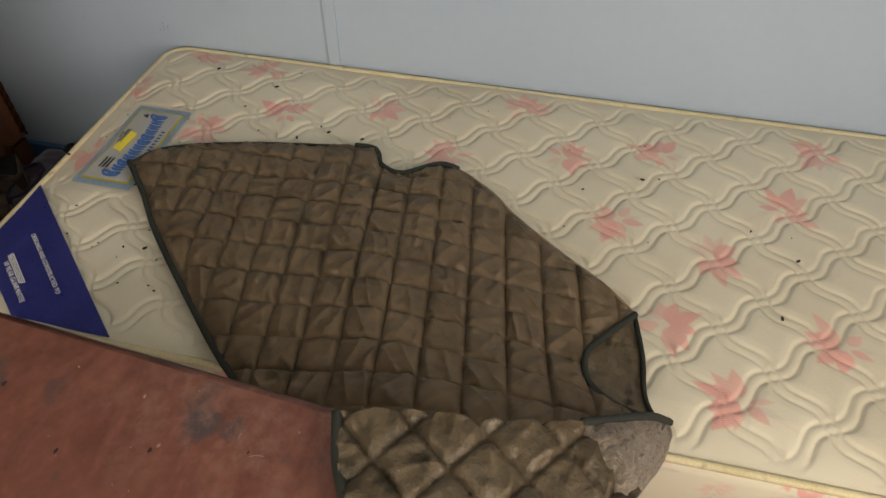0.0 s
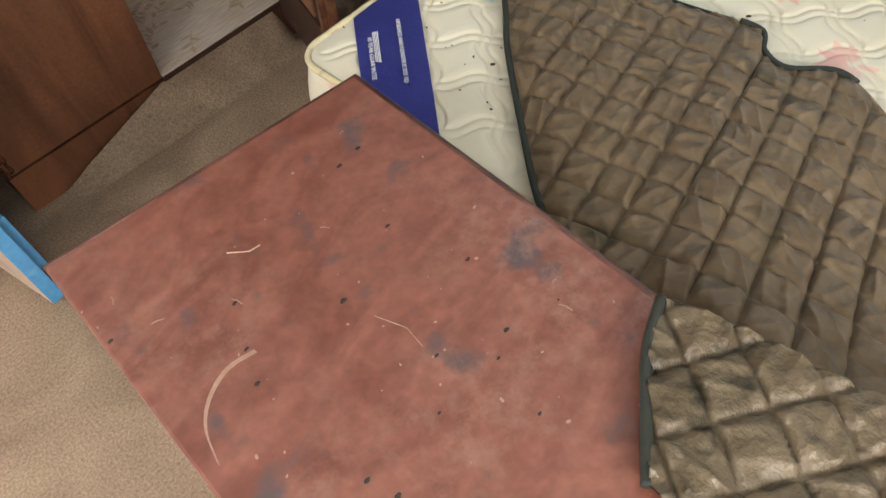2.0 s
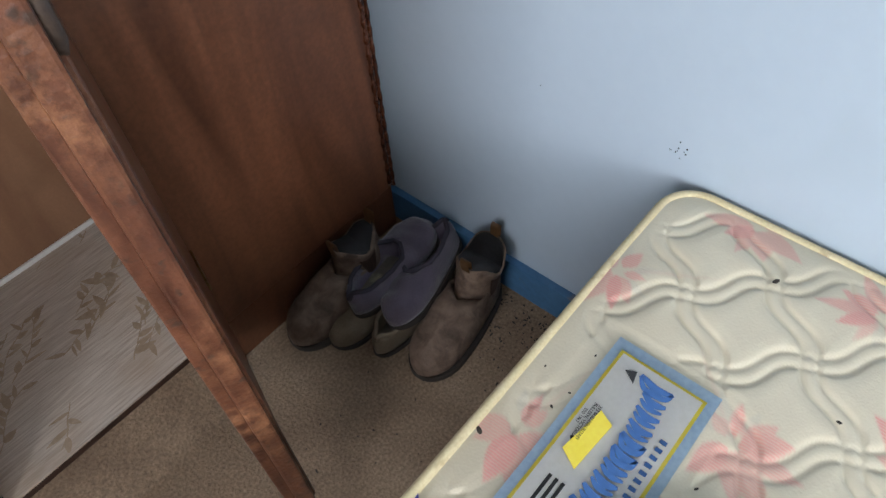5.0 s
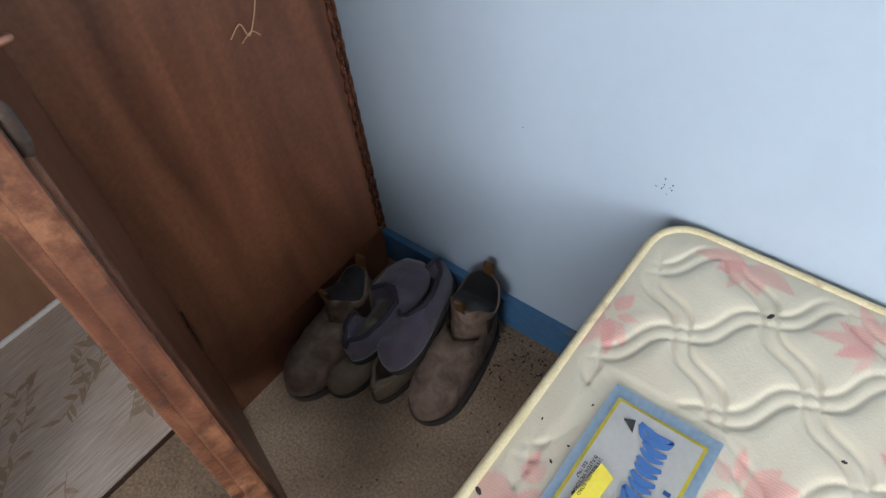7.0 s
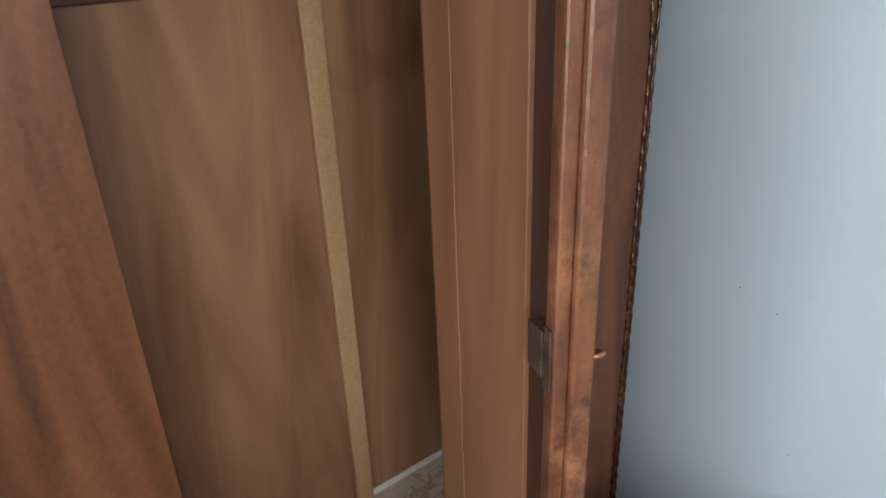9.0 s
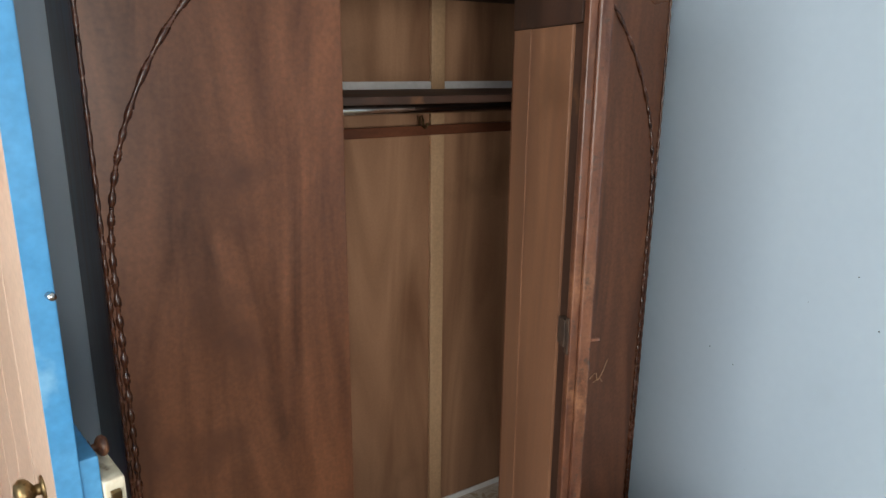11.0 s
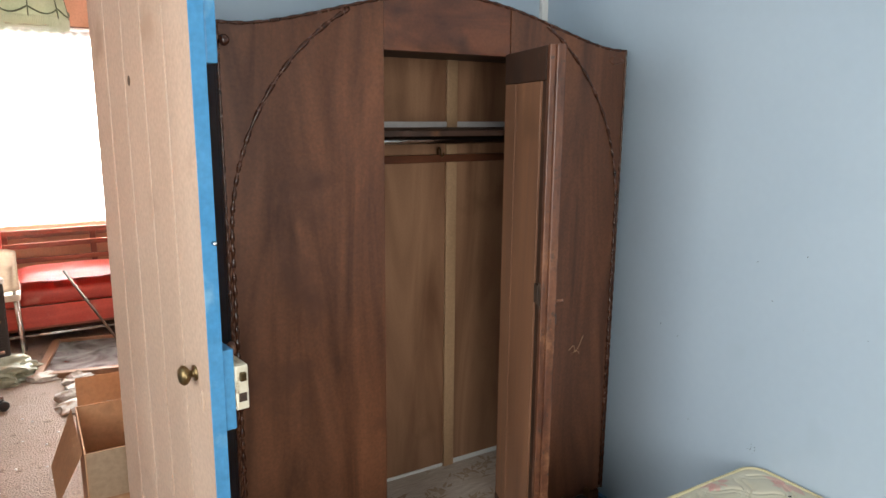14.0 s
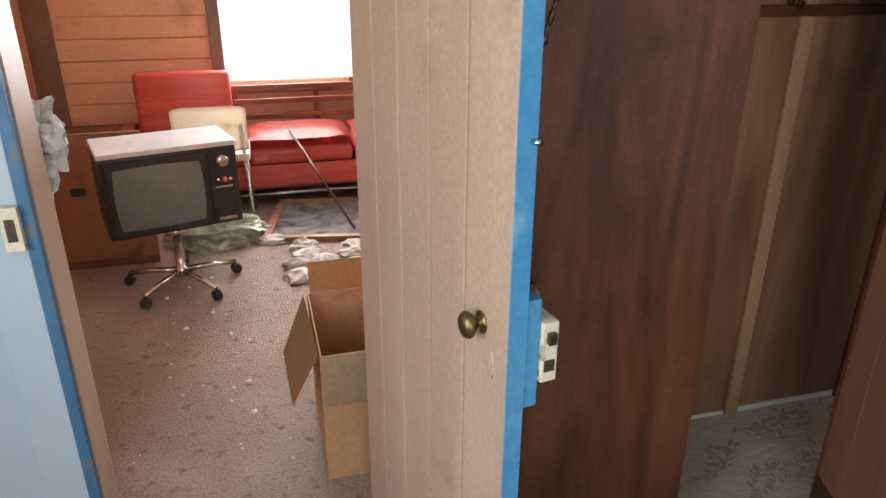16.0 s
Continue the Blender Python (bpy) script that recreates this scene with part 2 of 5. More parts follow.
DIRT = surf("dark_droppings", (0.012, 0.010, 0.008), (0.03, 0.024, 0.018), 0.8, (40, 40, 40), 200, 0.1)
SHADE = surf("pale_green_lampshade", (0.52, 0.58, 0.44), (0.62, 0.67, 0.53), 0.7, (10, 10, 10), 120, 0.1)
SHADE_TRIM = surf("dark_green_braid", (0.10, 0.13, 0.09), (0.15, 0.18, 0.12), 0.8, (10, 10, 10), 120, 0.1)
WHITE_PAINT = surf("white_gloss_paint", (0.70, 0.70, 0.68), (0.78, 0.78, 0.76), 0.4, (6, 6, 6), 90, 0.05)
CREAM_PAINT = surf("chipped_cream_paint", (0.60, 0.54, 0.40), (0.72, 0.66, 0.52), 0.5, (14, 14, 14), 120, 0.2, c3=(0.16, 0.10, 0.05), spots=0.04, spot_scale=35)
PICTURE = surf("dusty_picture_glass", (0.06, 0.05, 0.042), (0.36, 0.36, 0.36), 0.15, (5, 5, 5), 90, 0.05, warp=1.5)
FRAME_WOOD = surf("picture_frame_wood", (0.20, 0.10, 0.05), (0.30, 0.16, 0.085), 0.4, (5, 5, 5), 90, 0.08)
ORANGE_KNOB = surf("orange_plastic", (0.60, 0.10, 0.03), (0.68, 0.13, 0.05), 0.4, (5, 5, 5), 90, 0.0)
PLASTER_DUST = surf("plaster_crumb", (0.62, 0.60, 0.57), (0.74, 0.72, 0.69), 0.9, (30, 30, 30), 90, 0.2)


def nodes_of(name):
    m = bpy.data.materials.new(name)
    m.use_nodes = True
    return m, m.node_tree.nodes, m.node_tree.links


def math_node(n, l, op, a, b=None):
    k = n.new("ShaderNodeMath")
    k.operation = op
    for i, v in enumerate((a, b)):
        if v is None:
            continue
        if isinstance(v, (int, float)):
            k.inputs[i].default_value = v
        else:
            l.new(v, k.inputs[i])
    return k.outputs[0]


def ticking(name, printed):
    """Cream mattress cloth; the flowers come from the mesh layer "print" or, on the sides, from noise."""
    m, n, l = nodes_of(name)
    b = n["Principled BSDF"]
    co = n.new("ShaderNodeTexCoord")
    wob = n.new("ShaderNodeTexNoise")
    wob.inputs["Scale"].default_value, wob.inputs["Detail"].default_value = 16, 3
    l.new(co.outputs["Object"], wob.inputs[0])
    add = n.new("ShaderNodeMix")
    add.data_type, add.blend_type = "RGBA", "LINEAR_LIGHT"
    add.inputs[0].default_value = 0.055
    l.new(co.outputs["Object"], add.inputs[6])
    l.new(wob.outputs["Color"], add.inputs[7])
    vor = n.new("ShaderNodeTexVoronoi")
    vor.inputs["Scale"].default_value, vor.inputs["Randomness"].default_value = 6.3, 0.6
    l.new(add.outputs[2], vor.inputs["Vector"])
    near = n.new("ShaderNodeMapRange")
    near.inputs["From Min"].default_value, near.inputs["From Max"].default_value = 0.40, 0.26
    l.new(vor.outputs["Distance"], near.inputs[0])
    pet = n.new("ShaderNodeTexNoise")
    pet.inputs["Scale"].default_value, pet.inputs["Detail"].default_value, pet.inputs["Distortion"].default_value = 26, 3, 1.2
    l.new(co.outputs["Object"], pet.inputs[0])
    cut = n.new("ShaderNodeMapRange")
    cut.inputs["From Min"].default_value, cut.inputs["From Max"].default_value = 0.43, 0.54
    l.new(pet.outputs["Fac"], cut.inputs[0])
    pink = math_node(n, l, "MULTIPLY", near.outputs[0], cut.outputs[0])
    pink = math_node(n, l, "MULTIPLY", pink, 0.75)
    leaf_near = n.new("ShaderNodeMapRange")
    leaf_near.inputs["From Min"].default_value, leaf_near.inputs["From Max"].default_value = 0.56, 0.44
    l.new(vor.outputs["Distance"], leaf_near.inputs[0])
    cut2 = n.new("ShaderNodeMapRange")
    cut2.inputs["From Min"].default_value, cut2.inputs["From Max"].default_value = 0.41, 0.36
    l.new(pet.outputs["Fac"], cut2.inputs[0])
    leaf = math_node(n, l, "MULTIPLY", leaf_near.outputs[0], cut2.outputs[0])
    leaf = math_node(n, l, "MULTIPLY", leaf, 0.35)
    if printed:
        at = n.new("ShaderNodeAttribute")
        at.attribute_name = "print"
        sep = n.new("ShaderNodeSeparateColor")
        l.new(at.outputs["Color"], sep.inputs[0])
        weft = n.new("ShaderNodeTexWave")
        weft.inputs["Scale"].default_value, weft.inputs["Distortion"].default_value = 90, 1.5
        l.new(co.outputs["Object"], weft.inputs[0])
        thread = math_node(n, l, "ADD", math_node(n, l, "MULTIPLY", weft.outputs["Fac"], 0.35), 0.6)
        pink = math_node(n, l, "MULTIPLY", sep.outputs[0], thread)
        leaf = math_node(n, l, "MULTIPLY", sep.outputs[1], thread)
    base = n.new("ShaderNodeTexNoise")
    base.inputs["Scale"].default_value, base.inputs["Detail"].default_value = 3, 5
    l.new(co.outputs["Object"], base.inputs[0])
    ramp = n.new("ShaderNodeValToRGB")
    ramp.color_ramp.elements[0].position, ramp.color_ramp.elements[1].position = 0.3, 0.7
    ramp.color_ramp.elements[0].color, ramp.color_ramp.elements[1].color = (0.56, 0.50, 0.37, 1), (0.66, 0.61, 0.47, 1)
    l.new(base.outputs["Fac"], ramp.inputs[0])
    m1 = n.new("ShaderNodeMix")
    m1.data_type = "RGBA"
    m1.inputs[7].default_value = (0.40, 0.40, 0.37, 1)
    l.new(leaf, m1.inputs[0])
    l.new(ramp.outputs[0], m1.inputs[6])
    m2 = n.new("ShaderNodeMix")
    m2.data_type = "RGBA"
    m2.inputs[7].default_value = (0.66, 0.25, 0.23, 1)
    l.new(pink, m2.inputs[0])
    l.new(m1.outputs[2], m2.inputs[6])
    l.new(m2.outputs[2], b.inputs["Base Color"])
    b.inputs["Roughness"].default_value = 0.55
    b.inputs["Sheen Weight"].default_value = 0.1
    weave = n.new("ShaderNodeTexNoise")
    weave.inputs["Scale"].default_value = 320
    l.new(co.outputs["Object"], weave.inputs[0])
    bp = n.new("ShaderNodeBump")
    bp.inputs["Strength"].default_value, bp.inputs["Distance"].default_value = 0.2, 0.002
    l.new(weave.outputs["Fac"], bp.inputs["Height"])
    l.new(bp.outputs[0], b.inputs["Normal"])
    return m


def floral_lino():
    """Pale lino with fine streaks and old water stains; its leaf sprays are laid on as print."""
    m, n, l = nodes_of("floral_lino")
    b = n["Principled BSDF"]
    co = n.new("ShaderNodeTexCoord")
    mp = n.new("ShaderNodeMapping")
    mp.inputs["Scale"].default_value, mp.inputs["Rotation"].default_value = (16, 260, 20), (0, 0, 0.25)
    l.new(co.outputs["Object"], mp.inputs[0])
    fine = n.new("ShaderNodeTexNoise")
    fine.inputs["Scale"].default_value, fine.inputs["Detail"].default_value = 1.0, 5
    l.new(mp.outputs[0], fine.inputs[0])
    ramp = n.new("ShaderNodeValToRGB")
    ramp.color_ramp.elements[0].position, ramp.color_ramp.elements[1].position = 0.32, 0.66
    ramp.color_ramp.elements[0].color, ramp.color_ramp.elements[1].color = (0.43, 0.36, 0.30, 1), (0.64, 0.57, 0.50, 1)
    l.new(fine.outputs["Fac"], ramp.inputs[0])
    stain = n.new("ShaderNodeTexNoise")
    stain.inputs["Scale"].default_value, stain.inputs["Detail"].default_value = 7, 6
    l.new(co.outputs["Object"], stain.inputs[0])
    gate = n.new("ShaderNodeMapRange")
    gate.inputs["From Min"].default_value, gate.inputs["From Max"].default_value = 0.5, 0.75
    l.new(stain.outputs["Fac"], gate.inputs[0])
    m1 = n.new("ShaderNodeMix")
    m1.data_type = "RGBA"
    m1.inputs[7].default_value = (0.42, 0.31, 0.21, 1)
    l.new(math_node(n, l, "MULTIPLY", gate.outputs[0], 0.6), m1.inputs[0])
    l.new(ramp.outputs[0], m1.inputs[6])
    l.new(m1.outputs[2], b.inputs["Base Color"])
    b.inputs["Roughness"].default_value = 0.5
    return m


def emit(name, color, strength):
    m, n, l = nodes_of(name)
    b = n["Principled BSDF"]
    b.inputs["Base Color"].default_value = (*color, 1)
    b.inputs["Emission Color"].default_value = (*color, 1)
    b.inputs["Emission Strength"].default_value = strength
    return m


def net():
    m, n, l = nodes_of("white_net_curtain")
    b = n["Principled BSDF"]
    b.inputs["Base Color"].default_value = (0.85, 0.85, 0.83, 1)
    b.inputs["Roughness"].default_value = 0.9
    tr = n.new("ShaderNodeBsdfTranslucent")
    tr.inputs[0].default_value = (0.88, 0.88, 0.86, 1)
    ms = n.new("ShaderNodeMixShader")
    ms.inputs[0].default_value = 0.6
    tp = n.new("ShaderNodeBsdfTransparent")
    ms2 = n.new("ShaderNodeMixShader")
    ms2.inputs[0].default_value = 0.45
    l.new(b.outputs[0], ms.inputs[1])
    l.new(tr.outputs[0], ms.inputs[2])
    l.new(ms.outputs[0], ms2.inputs[1])
    l.new(tp.outputs[0], ms2.inputs[2])
    l.new(ms2.outputs[0], n["Material Output"].inputs[0])
    return m


def glass():
    m, n, l = nodes_of("window_glass")
    b = n["Principled BSDF"]
    b.inputs["Transmission Weight"].default_value = 1.0
    b.inputs["Roughness"].default_value = 0.02
    b.inputs["IOR"].default_value = 1.45
    return m


TICKING, TICKING_TOP = ticking("floral_side_ticking", False), ticking("floral_mattress_ticking", True)
LINO, NET, GLASS = floral_lino(), net(), glass()
LEAF_PRINT = surf("brown_leaf_print", (0.34, 0.25, 0.165), (0.46, 0.36, 0.26), 0.5, (30, 30, 30), 160, 0.0)
GLOW = emit("bright_overcast_sky", (1.0, 1.0, 1.0), 6.0)

# ---- mesh helpers ----
ORIGIN = {}


def thing(name, loc, label, category, group="", kind="", rz=0.0, local=False):
    ob = new(name)
    ob.empty_display_size = 0.1
    ob.matrix_world = pose(*loc, 0, 0, rz)
    ORIGIN[ob.name] = None if local else Vector(loc)
    return tagged(ob, label, category, group, kind)


def root(ob):
    while ob.parent:
        ob = ob.parent
    return ob


def part(name, bm, material, parent=None, label="", smooth=False):
    me = bpy.data.meshes.new(name)
    if parent is not None:
        o = ORIGIN.get(root(parent).name)
        if o is not None:
            bmesh.ops.translate(bm, verts=bm.verts, vec=-o)
    if smooth:
        for f in bm.faces:
            f.smooth = True
    bm.to_mesh(me)
    bm.free()
    if material is not None:
        me.materials.append(material)
    ob = new(name, me)
    if parent is not None:
        ob.parent = parent
    if label:
        tagged(ob, label)
    return ob


def solo(name, bm, material, label, category, kind="", group="", smooth=False):
    return tagged(part(name, bm, material, None, "", smooth), label, category, group, kind)


def boxes(*bs, bevel=0.0):
    """One bmesh of boxes given as (x0, x1, y0, y1, z0, z1)."""
    bm = bmesh.new()
    for x0, x1, y0, y1, z0, z1 in bs:
        bmesh.ops.create_cube(bm, size=1, matrix=Matrix.LocRotScale(((x0 + x1) / 2, (y0 + y1) / 2, (z0 + z1) / 2), None, (x1 - x0, y1 - y0, z1 - z0)))
    if bevel:
        bmesh.ops.bevel(bm, geom=bm.edges[:], offset=bevel, segments=2, affect="EDGES", profile=0.6)
    return bm


def tube(points, r, sides=8, closed=False, ripple=0.0, period=4):
    """A tube along points; ripple swells it bead by bead."""
    bm = bmesh.new()
    pts = [Vector(p) for p in points]
    n = len(pts)
    rings = []
    side = None
    for i, p in enumerate(pts):
        a = pts[(i - 1) % n] if closed or i else p
        b = pts[(i + 1) % n] if closed or i < n - 1 else p
        d = (b - a).normalized()
        if side is None:
            side = d.orthogonal().normalized()
        side = (side - d * side.dot(d)).normalized()
        up = d.cross(side)
        rr = (r(i / max(1, n - 1)) if callable(r) else r) * (1 + ripple * (1 if i % period < period / 2 else -1))
        rings.append([bm.verts.new(p + rr * (math.cos(2 * math.pi * k / sides) * side + math.sin(2 * math.pi * k / sides) * up)) for k in range(sides)])
    for i in range(n if closed else n - 1):
        A, B = rings[i], rings[(i + 1) % n]
        for k in range(sides):
            bm.faces.new((A[k], A[(k + 1) % sides], B[(k + 1) % sides], B[k]))
    if not closed:
        bm.faces.new(rings[0][::-1])
        bm.faces.new(rings[-1])
    bmesh.ops.recalc_face_normals(bm, faces=bm.faces)
    return bm


def sheet(fn, nu, nv, thick=0.0):
    """A grid surface fn(u, v), with a back when thick is given."""
    bm = bmesh.new()
    g = [[bm.verts.new(fn(i / nu, j / nv)) for j in range(nv + 1)] for i in range(nu + 1)]
    for i in range(nu):
        for j in range(nv):
            bm.faces.new((g[i][j], g[i + 1][j], g[i + 1][j + 1], g[i][j + 1]))
    if thick:
        bmesh.ops.solidify(bm, geom=bm.faces[:], thickness=thick)
    bmesh.ops.recalc_face_normals(bm, faces=bm.faces)
    return bm


def loft(rings, cap=True):
    bm = bmesh.new()
    vs = [[bm.verts.new(p) for p in r] for r in rings]
    n = len(vs[0])
    for a, b in zip(vs, vs[1:]):
        for k in range(n):
            bm.faces.new((a[k], a[(k + 1) % n], b[(k + 1) % n], b[k]))
    if cap:
        bm.faces.new(vs[0][::-1])
        bm.faces.new(vs[-1])
    bmesh.ops.recalc_face_normals(bm, faces=bm.faces)
    return bm


def lathe(profile, axis_at, sides=20):
    """Turn (radius, z) about the upright through axis_at."""
    x, y, z = axis_at
    return loft([[(x + r * math.cos(2 * math.pi * k / sides), y + r * math.sin(2 * math.pi * k / sides), z + h) for k in range(sides)] for r, h in profile])


def prism(outline, axis, lo, hi, bevel=0.0):
    """Extrude a 2D outline along an axis: 'y' takes (x, z), 'z' takes (x, y), 'x' takes (y, z)."""
    def at(p, d):
        return {"y": (p[0], d, p[1]), "z": (p[0], p[1], d), "x": (d, p[0], p[1])}[axis]
    bm = bmesh.new()
    a = [bm.verts.new(at(p, lo)) for p in outline]
    b = [bm.verts.new(at(p, hi)) for p in outline]
    n = len(a)
    bm.faces.new(a)
    bm.faces.new(b[::-1])
    for k in range(n):
        bm.faces.new((a[k], b[k], b[(k + 1) % n], a[(k + 1) % n]))
    bmesh.ops.recalc_face_normals(bm, faces=bm.faces)
    if bevel:
        bmesh.ops.bevel(bm, geom=bm.edges[:], offset=bevel, segments=2, affect="EDGES", profile=0.6)
    return bm


def spline(points, n):
    """n + 1 points of a Catmull-Rom curve through points."""
    p = [np.array(q, float) for q in points]
    p = [2 * p[0] - p[1]] + p + [2 * p[-1] - p[-2]]
    out = []
    for k in range(n + 1):
        s = k / n * (len(p) - 3)
        i = min(int(s), len(p) - 4)
        t = s - i
        a, b, c, d = p[i:i + 4]
        out.append(0.5 * (2 * b + (c - a) * t + (2 * a - 5 * b + 4 * c - d) * t * t + (3 * b - a - 3 * c + d) * t ** 3))
    return out


def crumple(loc, size, seed, n=3, flat=0.4):
    """A crumpled lump of paper or plastic."""
    bm = bmesh.new()
    bmesh.ops.create_icosphere(bm, subdivisions=n, radius=1)
    for v in bm.verts:
        d = noise.noise(v.co * 1.7 + Vector((seed, 0, 0))) * 0.45 + noise.noise(v.co * 4.5 + Vector((0, seed, 0))) * 0.28
        v.co *= 1 + d
        v.co = Vector((v.co.x * size[0], v.co.y * size[1], max(v.co.z, -flat) * size[2])) + Vector(loc) + Vector((0, 0, flat * size[2]))
    return bm


# ---- setting: the bedroom ----
WF, WB = 0.48, 0.60          # faces of the dividing wall
DL, DR, DH = -2.36, -1.575, 2.05   # the doorway
LX, BY, CH = -3.05, -3.1, 2.5
solo("floor", boxes((LX - 0.1, 0.1, BY - 0.1, WF, -0.1, 0.0)), CARPET, "worn beige bedroom carpet, dirty and crumb-strewn", "floor", "structure")
solo("floor_lounge", boxes((-3.6, 0.3, WF, 4.1, -0.1, 0.0)), CARPET_FAR, "dusty brown lounge carpet with pale wear", "floor", "structure")
solo("ceiling", boxes((LX - 0.1, 0.1, BY - 0.1, WB, CH, CH + 0.1)), CEIL, "painted bedroom ceiling", "ceiling", "structure")
solo("ceiling_lounge", boxes((-3.6, 0.3, WB, 4.3, CH, CH + 0.1)), WHITE_PAINT, "painted lounge ceiling", "ceiling", "structure")
wall_east = solo("wall_east", boxes((0.0, 0.1, BY - 0.1, WF, 0.0, CH)), WALL_BLUE, "smooth pale blue painted sheet wall", "wall", "structure")
part("joint_strip", boxes((-0.006, 0.0, -1.066, -1.036, 0.0, CH), bevel=0.002), WALL_BLUE, wall_east)
# out of view; its opening is assumed, to suit the south fill
solo("wall_south", boxes((LX - 0.1, -2.55, BY - 0.1, BY, 0.0, CH), (-1.25, 0.0, BY - 0.1, BY, 0.0, CH), (-2.55, -1.25, BY - 0.1, BY, 0.0, 0.85), (-2.55, -1.25, BY - 0.1, BY, 2.15, CH)), WALL_BLUE, "pale blue wall with an unseen window opening", "wall", "structure")
solo("wall_west", boxes((LX - 0.1, LX, BY, -1.87, 0, CH), (LX - 0.1, LX, -0.37, WF, 0, CH), (LX - 0.1, LX, -1.87, -0.37, 0, 0.85), (LX - 0.1, LX, -1.87, -0.37, 2.15, CH)),
     WALL_BLUE, "pale blue wall with an unseen window opening", "wall", "structure")
wall_north = solo("wall_north", boxes((LX - 0.1, DL, WF, WB - 0.03, 0, CH), (DR, 0.1, WF, WB - 0.03, 0, CH), (DL, DR, WF, WB - 0.03, DH, CH)),
                  WALL_BLUE, "pale blue wall with a doorway", "wall", "structure")
part("corner_strip", boxes((-0.03, 0.0, WF - 0.02, WF, 0, CH), bevel=0.003), WHITE_PAINT, wall_north, "pale corner strip")
part("lounge_lining", boxes((-3.6, DL, WB - 0.03, WB, 0, CH), (DR, 0.3, WB - 0.03, WB, 0, CH), (DL, DR, WB - 0.03, WB, DH, CH)), PINK, wall_north, "peach lining on the lounge side")
solo("baseboard", boxes((-0.018, 0.0, BY, WF, 0.0, 0.092), bevel=0.003), SKIRT_BLUE, "dark blue painted skirting board", "baseboard", "structure")
w1 = tagged(new("window_1"), "white-framed bedroom window", "window", kind="structure")
w1.location = (LX, -1.12, 0.85)
ORIGIN["window_1"] = Vector((LX, -1.12, 0.85))
part("window_frame", boxes((LX - 0.09, LX - 0.04, -1.87, -1.83, 0.85, 2.15), (LX - 0.09, LX - 0.04, -0.41, -0.37, 0.85, 2.15), (LX - 0.09, LX - 0.04, -1.83, -0.41, 0.85, 0.89), (LX - 0.09, LX - 0.04, -1.83, -0.41, 2.11, 2.15)), WHITE_PAINT, w1)
jamb = solo("door_jamb", boxes((DL, DL + 0.025, WF - 0.004, WB + 0.004, 0, DH), (DR - 0.025, DR, WF - 0.004, WB + 0.004, 0, DH), (DL + 0.025, DR - 0.025, WF - 0.004, WB + 0.004, DH - 0.025, DH)),
            TAN, "tan painted door jamb", "door frame", "structure")
part("architrave_edge", boxes((DL - 0.004, DL + 0.022, WF - 0.03, WF - 0.005, 0, DH), bevel=0.003), SKIRT_BLUE, jamb, "blue painted frame edge")
part("architrave", boxes((DL - 0.10, DL - 0.005, WF - 0.024, WF - 0.002, 0, DH), bevel=0.003), WALL_BLUE, jamb, "pale blue architrave")
part("lounge_architrave", boxes((DL - 0.07, DL + 0.012, WB + 0.001, WB + 0.022, 0, DH + 0.07), (DR - 0.012, DR + 0.07, WB + 0.001, WB + 0.022, 0, DH + 0.07)), TAN, jamb)
keeper = part("strike_plate", boxes((DL - 0.040, DL - 0.002, WF - 0.05, WF - 0.0305, 0.925, 1.025), bevel=0.003), CREAM_PAINT, jamb, "chipped cream lock keeper")
part("slot", boxes((DL - 0.030, DL - 0.012, WF - 0.054, WF - 0.0505, 0.95, 1.0)), IRON, keeper)

# ---- setting: the lounge ----
WX0, WX1, WZ0, WZ1 = -2.02, -1.18, 0.73, 2.06
wall_window = solo("wall_window", boxes((-3.6, WX0, 4.0, 4.1, 0, CH), (WX1, 0.3, 4.0, 4.1, 0, CH), (WX0, WX1, 4.0, 4.1, 0, WZ0), (WX0, WX1, 4.0, 4.1, WZ1, CH)),
                   PINK, "peach painted lounge wall with dado boards", "wall", "structure")
solo("wall_lounge_west", boxes((-3.7, -3.6, WB, 4.1, 0, CH)), PINK, "peach painted lounge wall", "wall", "structure")
# the opening in the east wall is invented to go with the side fill
solo("wall_lounge_east", boxes((0.3, 0.4, WB, 1.75, 0, CH), (0.3, 0.4, 2.85, 4.1, 0, CH), (0.3, 0.4, 1.75, 2.85, 0, 0.8), (0.3, 0.4, 1.75, 2.85, 2.0, CH)), PINK, "peach painted lounge wall", "wall", "structure")
for k in range(6):
    z0 = 0.47 + k * 0.14
    part("board", boxes((-3.6, WX0 - 0.09, 3.982, 4.0, z0 + 0.003, z0 + 0.137), bevel=0.003), PINK, wall_window)
part("lower_panel", boxes((-3.6, WX0 - 0.09, 3.975, 4.0, 0.0, 0.465), bevel=0.003), LOWER_WALL, wall_window, "brown lower panel")
solo("trim_dado", boxes((-3.6, WX0 - 0.09, 3.965, 4.0, 1.312, 1.35), bevel=0.004), BROWN_PAINT, "brown dado rail", "trim", "structure")
solo("trim_post", boxes((-3.22, -3.06, 3.955, 3.9815, 0.47, 1.31), bevel=0.004), BROWN_PAINT, "brown upright cover board", "trim", "structure")
w2 = tagged(new("window_2"), "bright net-curtained lounge window in a brown frame", "window", kind="structure")
w2.location = (-1.6, 4.0, WZ0)
ORIGIN["window_2"] = Vector((-1.6, 4.0, WZ0))
part("window_frame", boxes((WX0 - 0.09, WX0, 3.95, 3.999, WZ0 - 0.05, WZ1 + 0.07), (WX1, WX1 + 0.09, 3.95, 3.999, WZ0 - 0.05, WZ1 + 0.07), (WX0, WX1, 3.95, 3.999, WZ1, WZ1 + 0.07), bevel=0.004), BROWN_PAINT, w2)
